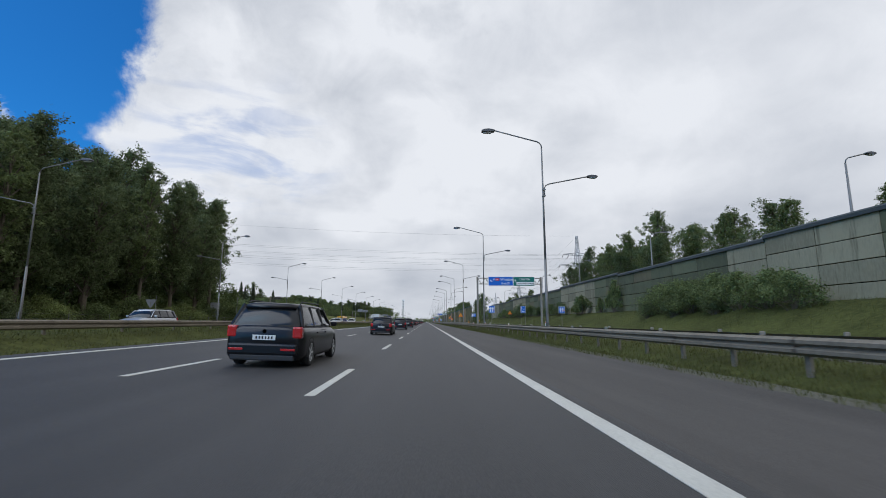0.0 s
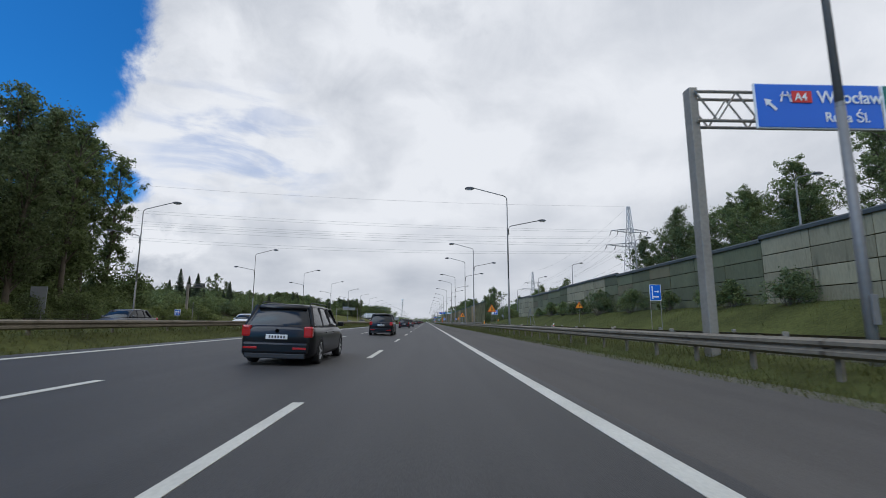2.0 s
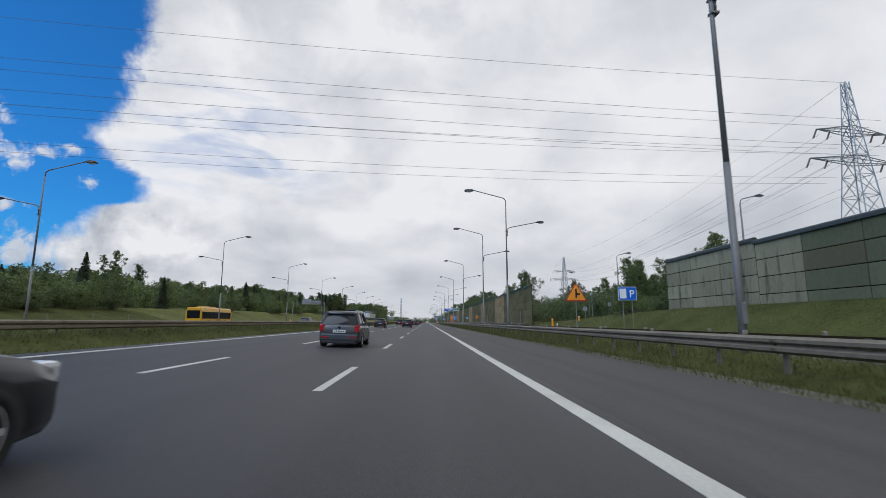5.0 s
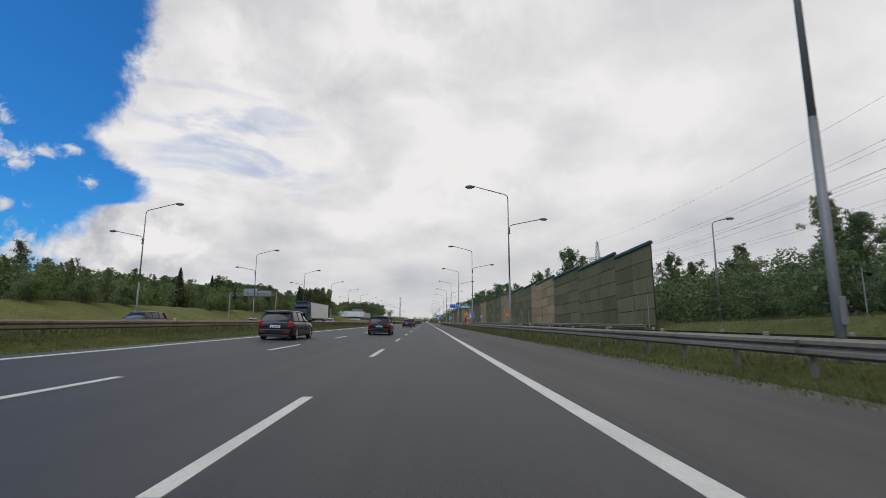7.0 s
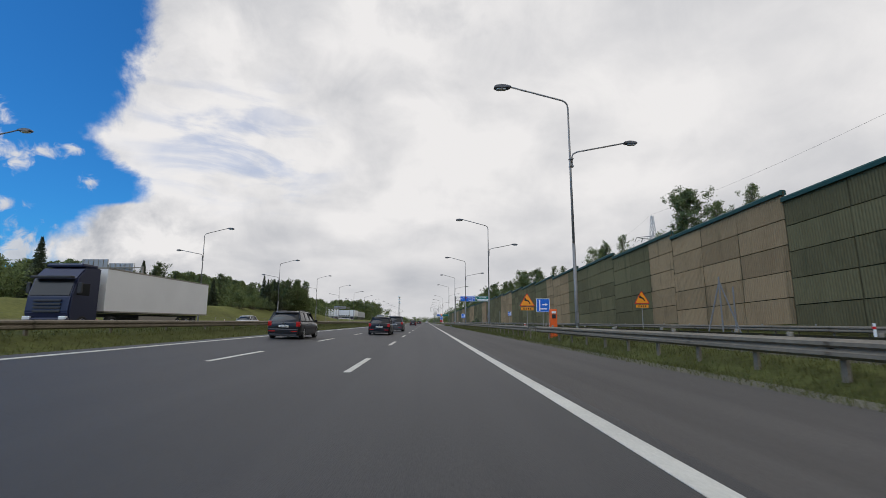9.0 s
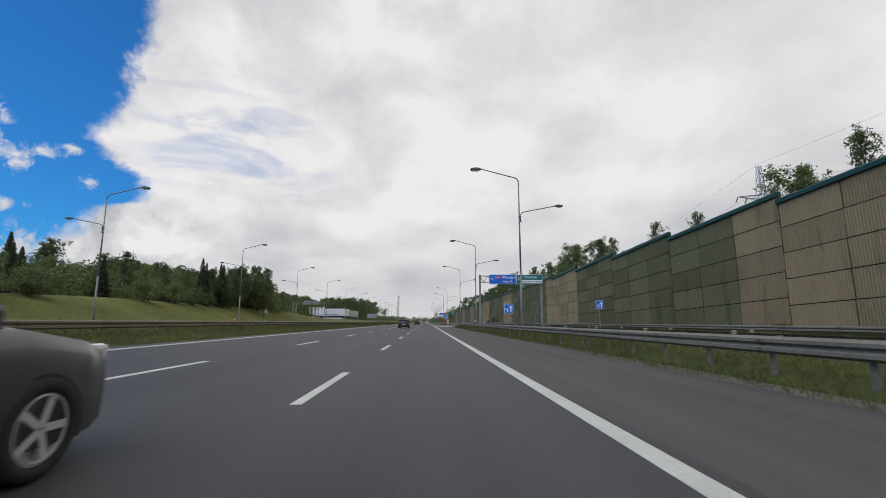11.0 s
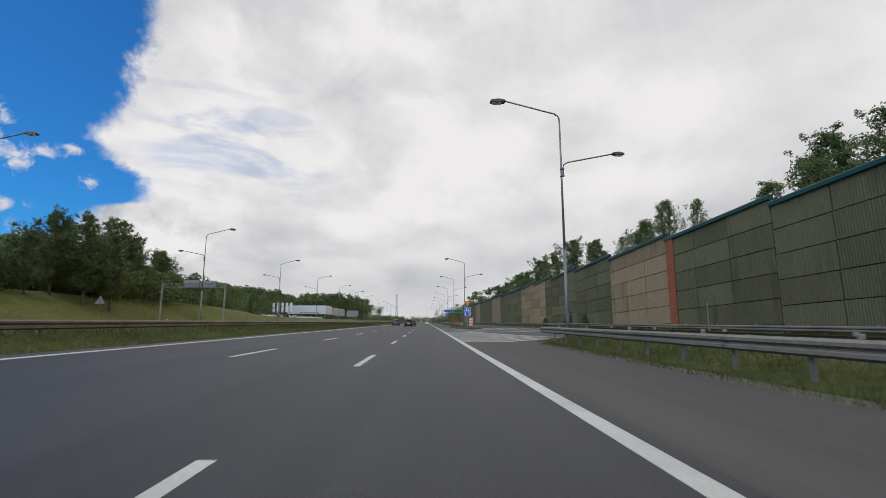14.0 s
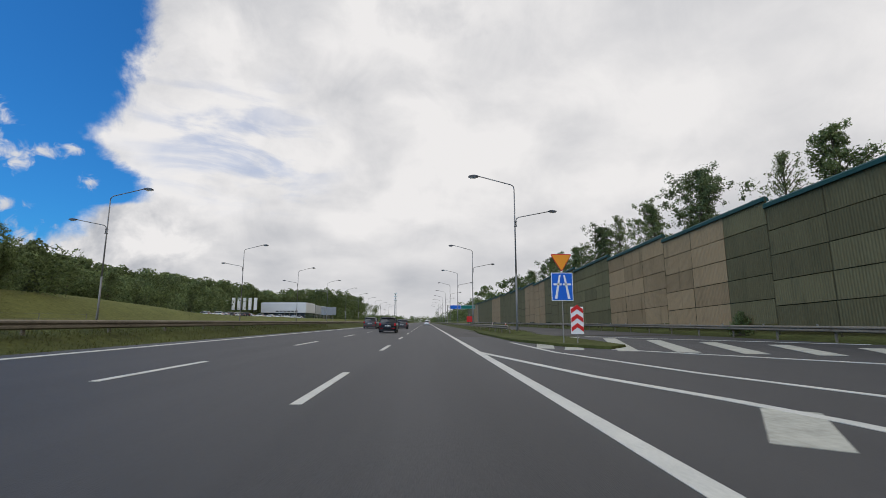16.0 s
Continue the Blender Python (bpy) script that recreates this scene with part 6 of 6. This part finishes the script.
BLACK = paint("black", (0.010, 0.010, 0.012))
DARK = paint("dark_blue_grey", (0.018, 0.019, 0.022))
GREY = paint("silver_grey", (0.085, 0.085, 0.09), 0.4)
SILVER = paint("silver", (0.45, 0.46, 0.47), 0.6)
WHITE = paint("white", (0.70, 0.71, 0.72), 0.0)
BLUE = paint("blue", (0.03, 0.05, 0.30))
OLIVE = paint("dark_grey", (0.07, 0.072, 0.072))

MID, FAST = -3.75, -7.6


def ahead(style, mat, x, y, label, rails=False):
    return car(style, mat, pose(x, y, road_z(x), 0, 1.89 if x < -2 else 0, 0), label, rails, "cars on the carriageway")


def oncoming(style, mat, x, y, label, rails=False):
    return car(style, mat, pose(x, y, 0.46, 0, 0, 180), label, rails, "cars on the opposite carriageway")


ahead("estate", BLACK, MID, 11.0, "black estate car with roof rails in the middle lane", True)
ahead("saloon", BLACK, MID + 0.1, 37.8, "black saloon driving in the middle lane before the wooded bank")
ahead("estate", BLACK, MID + 0.1, 64.2, "black estate car with roof rails beside the median", True)
ahead("suv", BLACK, MID + 0.2, 89.2, "black sport utility car driving in the middle lane")
ahead("estate", BLACK, MID, 131, "black estate car with roof rails following a silver car", True)
ahead("hatch", GREY, MID + 0.15, 151, "grey hatchback ahead of a black estate car")
ahead("estate", BLACK, MID, 221.3, "black estate car with roof rails driving alone in the middle lane", True)
ahead("estate", DARK, FAST, 208, "dark blue-grey estate car with roof rails passing on the outside", True)
ahead("estate", DARK, FAST, 262, "dark blue-grey estate car in the outer lane", True)
ahead("saloon", BLACK, MID, 274, "black saloon in the middle lane")
ahead("suv", GREY, MID + 0.2, 289, "grey sport utility car ahead of a black saloon")
ahead("saloon", BLACK, MID, 366.0, "black saloon with a clear road ahead")
ahead("hatch", BLACK, MID, 466, "black hatchback in the middle lane")
ahead("estate", OLIVE, FAST, 484, "dark grey estate car in the outer lane", True)
ahead("saloon", OLIVE, MID, 492, "dark grey saloon far ahead in the middle lane")
ahead("hatch", WHITE, 0.1, 575, "small white hatchback far ahead in the nearside lane")
ahead("van", WHITE, 0.1, 700, "white van far ahead in the nearside lane")

oncoming("estate", SILVER, -19.5, 36, "silver estate car on the opposite carriageway", True)
oncoming("saloon", SILVER, -19.5, 55, "silver saloon on the opposite carriageway")
oncoming("van", OLIVE, -19.5, 69, "dark grey van on the opposite carriageway")
oncoming("saloon", GREY, -19.5, 86, "grey saloon on the opposite carriageway")
oncoming("hatch", WHITE, -19.5, 106, "white hatchback on the opposite carriageway")
oncoming("hatch", WHITE, -19.5, 125, "white small hatchback beyond the median rail")
oncoming("hatch", BLUE, -23.4, 136, "blue hatchback on the opposite carriageway")
oncoming("saloon", WHITE, -23.4, 122, "white saloon in the far lane of the opposite carriageway")
oncoming("saloon", SILVER, -23.4, 301, "silver saloon beyond the trailer")
oncoming("estate", OLIVE, -23.4, 226, "dark grey estate on the opposite carriageway")
oncoming("saloon", SILVER, -38.5, 292, "silver saloon on the far side road")


def bus(m, label):
    t = thing("bus", label, "bus", m=m)
    yel = paint("yellow", (0.66, 0.36, 0.02), 0.0)
    bm = bmesh.new()
    sec = [(-1.25, 0.32), (-1.27, 1.0), (-1.26, 2.2), (-1.18, 2.85), (-0.95, 3.02), (0.95, 3.02), (1.18, 2.85), (1.26, 2.2), (1.27, 1.0), (1.25, 0.32)]
    prism(bm, sec, "y", 0, 12)
    bmesh.ops.bevel(bm, geom=[e for e in bm.edges if abs(e.verts[0].co.y - e.verts[1].co.y) < 1e-4], offset=0.12, segments=3, affect="EDGES")
    part("body", bm, yel, t)
    for s in (-1, 1):
        bm = bmesh.new()
        box(bm, (s * 1.255, 6.0, 1.72), (0.05, 11.3, 1.16), 0.02)
        band = part("window_band", bm, black_plastic, t, "black band round the side windows")
        for k in range(7):
            bm = bmesh.new()
            box(bm, (s * 1.283, 1.15 + 1.615 * k, 1.74), (0.02, 1.55, 1.04), 0.008)
            part("window", bm, car_glass, band)
        bm = bmesh.new()
        box(bm, (s * 1.2, 11.5, 2.62), (0.05, 0.7, 0.22), 0.01)
        part("display", bm, plate_white, t, "white destination display")
    for y in (0.0, 12.0):
        bm = bmesh.new()
        box(bm, (0, y, 1.85), (2.1, 0.06, 1.3), 0.02)
        part("end_window", bm, car_glass, t)
    for x in (-1.13, 1.13):
        for y in (2.6, 9.2):
            wheel(t, x, y, 1.45)
    bm = bmesh.new()
    box(bm, (0, 7.5, 3.06), (1.7, 3.6, 0.30), 0.10)
    part("roof_unit", bm, yel, t)
    return t


bus(pose(-38.5, 222.5, 0.50, 0, 0, 180), "yellow single-deck bus with a dark window band on the side road")


def lorry(m, label):
    """An articulated lorry, y from the trailer's tail (0) to the cab's nose (16.4)."""
    t = thing("lorry", label, "lorry", m=m)
    bm = bmesh.new()
    box(bm, (0, 6.8, 2.60), (2.52, 13.6, 2.75), 0.03)
    trailer = part("trailer_box", bm, material("trailer_white", (0.72, 0.73, 0.73), rough=0.5, vary=0.1, scale=3), t, "white trailer box")
    for z in (1.26, 3.95):
        bm = bmesh.new()
        box(bm, (0, 6.8, z), (2.56, 13.62, 0.09), 0.01)
        part("edge_rail", bm, steel, trailer)
    bm = bmesh.new()
    box(bm, (0, 6.8, 1.05), (1.0, 13.0, 0.22), 0.02)
    part("chassis", bm, black_plastic, t)
    for s in (-1, 1):
        bm = bmesh.new()
        box(bm, (s * 1.18, 7.4, 0.75), (0.04, 5.0, 0.55), 0.01)
        part("side_guard", bm, steel, t)
    bm = bmesh.new()
    prism(bm, [(14.1, 0.55), (16.25, 0.55), (16.4, 1.2), (16.3, 2.1), (15.95, 3.2), (15.4, 3.75), (14.1, 3.85)], "x", -1.22, 1.22)
    bmesh.ops.bevel(bm, geom=list(bm.edges), offset=0.06, segments=2, affect="EDGES")
    cab = part("cab", bm, cab_blue, t, "dark blue cab")
    bm = bmesh.new()
    prism(bm, [(16.33, 2.12), (16.02, 3.05), (15.98, 3.03), (16.28, 2.1)], "x", -1.1, 1.1)
    part("windscreen", bm, cab_glass, cab)
    bm = bmesh.new()
    box(bm, (0, 16.22, 3.16), (2.2, 0.34, 0.14), 0.03)
    part("sun_visor", bm, black_plastic, cab)
    for k in range(4):
        bm = bmesh.new()
        box(bm, (0, 16.40, 1.22 + 0.2 * k), (1.5, 0.06, 0.12), 0.015)
        part("grille_bar", bm, black_plastic, cab)
    bm = bmesh.new()
    box(bm, (0, 16.38, 0.62), (2.46, 0.22, 0.5), 0.06)
    part("bumper", bm, cab_blue, cab)
    bm = bmesh.new()
    box(bm, (0, 14.8, 3.92), (2.1, 1.3, 0.24), 0.10)
    part("roof_spoiler", bm, cab_blue, cab)
    for s in (-1, 1):
        bm = bmesh.new()
        box(bm, (s * 0.98, 16.44, 0.86), (0.42, 0.14, 0.2), 0.04)
        part("headlight", bm, head_clear, cab)
        bm = bmesh.new()
        box(bm, (s * 1.42, 16.0, 2.55), (0.22, 0.14, 0.62), 0.04)
        part("mirror", bm, black_plastic, cab)
    for s in (-1, 1):
        bm = bmesh.new()
        box(bm, (s * 1.225, 15.45, 2.5), (0.02, 1.0, 0.7), 0.01)
        part("side_window", bm, cab_glass, cab)
    for x in (-1.08, 1.08):
        for y in (2.2, 3.5, 4.8, 12.7, 15.3):
            wheel(t, x, y, 1.52)
    return t


lorry(pose(-21.2, 280.0, 0.46, 0, 0, 180), "articulated lorry with a white trailer and dark cab")

# ---------- showroom, car park and mast ----------
t = thing("showroom", "long white car showroom with a dark glazed ground floor", "building", m=pose(-70, 696, 3.1))


def showroom_block(x0, x1, y0, y1, z0, z1, mat, name):
    bm = bmesh.new()
    box(bm, ((x0 + x1) / 2, (y0 + y1) / 2, (z0 + z1) / 2), (x1 - x0, y1 - y0, z1 - z0), 0.15)
    return part(name, bm, mat, t)


showroom_block(-26, 0, 0, 22, 3.2, 9.0, cladding, "upper_wall")
showroom_block(-25.4, -0.6, 0.6, 22, 0, 3.2, shop_glass, "glazed_front")
showroom_block(-26, 0.4, 22, 74, 2.8, 8.2, cladding_grey, "wing_wall")
showroom_block(-25.4, -0.3, 22, 73.4, 0, 2.8, shop_glass, "wing_glazing")
showroom_block(-25.4, -0.6, 0.6, 21.4, 9.0, 9.3, cladding_grey, "roof")
showroom_block(-25.4, -0.3, 22.6, 73.4, 8.2, 8.45, cladding_grey, "wing_roof")
for k in range(9):
    bm = bmesh.new()
    box(bm, (-24.6 + 3 * k, 0.5, 1.6), (0.18, 0.2, 3.2), 0.01)
    part("mullion", bm, steel, t)
for k in range(13):
    bm = bmesh.new()
    box(bm, (-0.25, 23 + 4.1 * k, 1.4), (0.2, 0.18, 2.8), 0.01)
    part("mullion", bm, steel, t)
for k in range(6):
    bm = bmesh.new()
    box(bm, (-16.5 + 2.2 * k, -0.03, 4.1), (1.5, 0.1, 0.6), 0.02)
    part("fascia_bar", bm, ink, t)
bm = bmesh.new()
box(bm, (-79, 650, 2.6), (26, 170, 1.0), 0)
mesh_thing("car_park", bm, asphalt_old, "asphalt car park before the showroom", "car park", kind="structure")


def flag(x):
    t = thing("flag", "tall white banner flag on a steel mast", "flag", "banner flags", pose(x, 622, 3.1))
    bm = bmesh.new()
    tube(bm, [(0, 0, 0), (0, 0, 8.2)], [0.07, 0.04], 8)
    part("mast", bm, pole_mat, t)
    bm = bmesh.new()
    pts = [(0.05 + 1.35 * k / 6, 0.10 * math.sin(k * 1.3)) for k in range(7)]
    prism(bm, pts + [(px, v + 0.015) for px, v in reversed(pts)], "z", 3.0, 8.1)
    part("cloth", bm, flag_mat, t)
    return t


for k in range(5):
    flag(-82.5 + 2.3 * k)
lot = [("hatch", WHITE), ("saloon", SILVER), ("estate", OLIVE), ("saloon", WHITE), ("hatch", GREY), ("suv", BLACK)]
lot_cars = [car(s, m, pose(-70, 585 + 5 * i, 3.1, 0, 0, 100), "parked " + n + " in the showroom car park", False, "parked cars") for i, ((s, m), n) in enumerate(zip(lot, ("white hatchback", "silver saloon", "dark grey estate", "white saloon", "grey hatchback", "black utility car")))]
for k in range(30):
    src = lot_cars[k % 6]
    copy_thing(src, pose(-71 - 7 * (k % 3) - rnd.uniform(0, 1), 578 + 4.4 * k + rnd.uniform(-0.4, 0.4), 3.1, 0, 0, 90 + rnd.uniform(-4, 4)))

t = thing("telecom_mast", "distant slender lattice telecom mast with antennas on top", "mast", m=pose(-85, 1700, 0))
bm = bmesh.new()
for k in range(14):
    w0, w1 = 3.2 - 0.16 * k, 3.2 - 0.16 * (k + 1)
    for sx, sy in ((-1, -1), (1, -1), (1, 1), (-1, 1)):
        tube(bm, [(sx * w0, sy * w0, 5.5 * k), (sx * w1, sy * w1, 5.5 * k + 5.5)], 0.35, 4, False)
        tube(bm, [(sx * w0, sy * w0, 5.5 * k), (-sx * w1, sy * w1, 5.5 * k + 5.5)], 0.2, 4, False)
part("mast", bm, sign_back, t)
for z in (60, 70, 78):
    bm = bmesh.new()
    box(bm, (0, 0, z), (8, 8, 3.2), 0.4)
    part("antenna", bm, sign_white, t)
t = thing("sign_board", "large grey back of a roadside board far beyond the median", "sign board", m=pose(-34, 585, 0.4))
for x in (-1.5, 1.5):
    bm = bmesh.new()
    tube(bm, [(x, 0, -0.2), (x, 0, 5.5)], 0.08, 8)
    part("post", bm, steel, t)
bm = bmesh.new()
box(bm, (0, 0, 4.4), (5.2, 0.12, 2.6), 0.03)
part("panel", bm, sign_back, t)
t = thing("sign_board", "grey back of a large board before the grove", "sign board", m=pose(-52, 117, 1.0))
bm = bmesh.new()
box(bm, (0, 0, 3.0), (2.2, 0.1, 3.6), 0.03)
part("panel", bm, sign_back, t)
for x in (-0.7, 0.7):
    bm = bmesh.new()
    tube(bm, [(x, 0.1, -0.4), (x, 0.1, 4.6)], 0.06, 8)
    part("post", bm, steel, t)

# wire fence beyond the far side road
t = thing("wire_fence", "thin grey wire fence on posts before the woods", "fence", m=pose(-47.4, 0, 0.4))
bm = bmesh.new()
box(bm, (0, 0, 0.85), (0.06, 0.06, 1.9), 0.01)
fence_post = mesh_of("post", bm, pole_mat)
for k in range(62):
    part("post", fence_post, None, t).matrix_basis = pose(0, 8 * k, 0)
for z in (0.5, 1.1, 1.7):
    bm = bmesh.new()
    tube(bm, [(0, 0, z), (0, 488, z)], 0.008, 4)
    part("wire", bm, wire_mat, t)
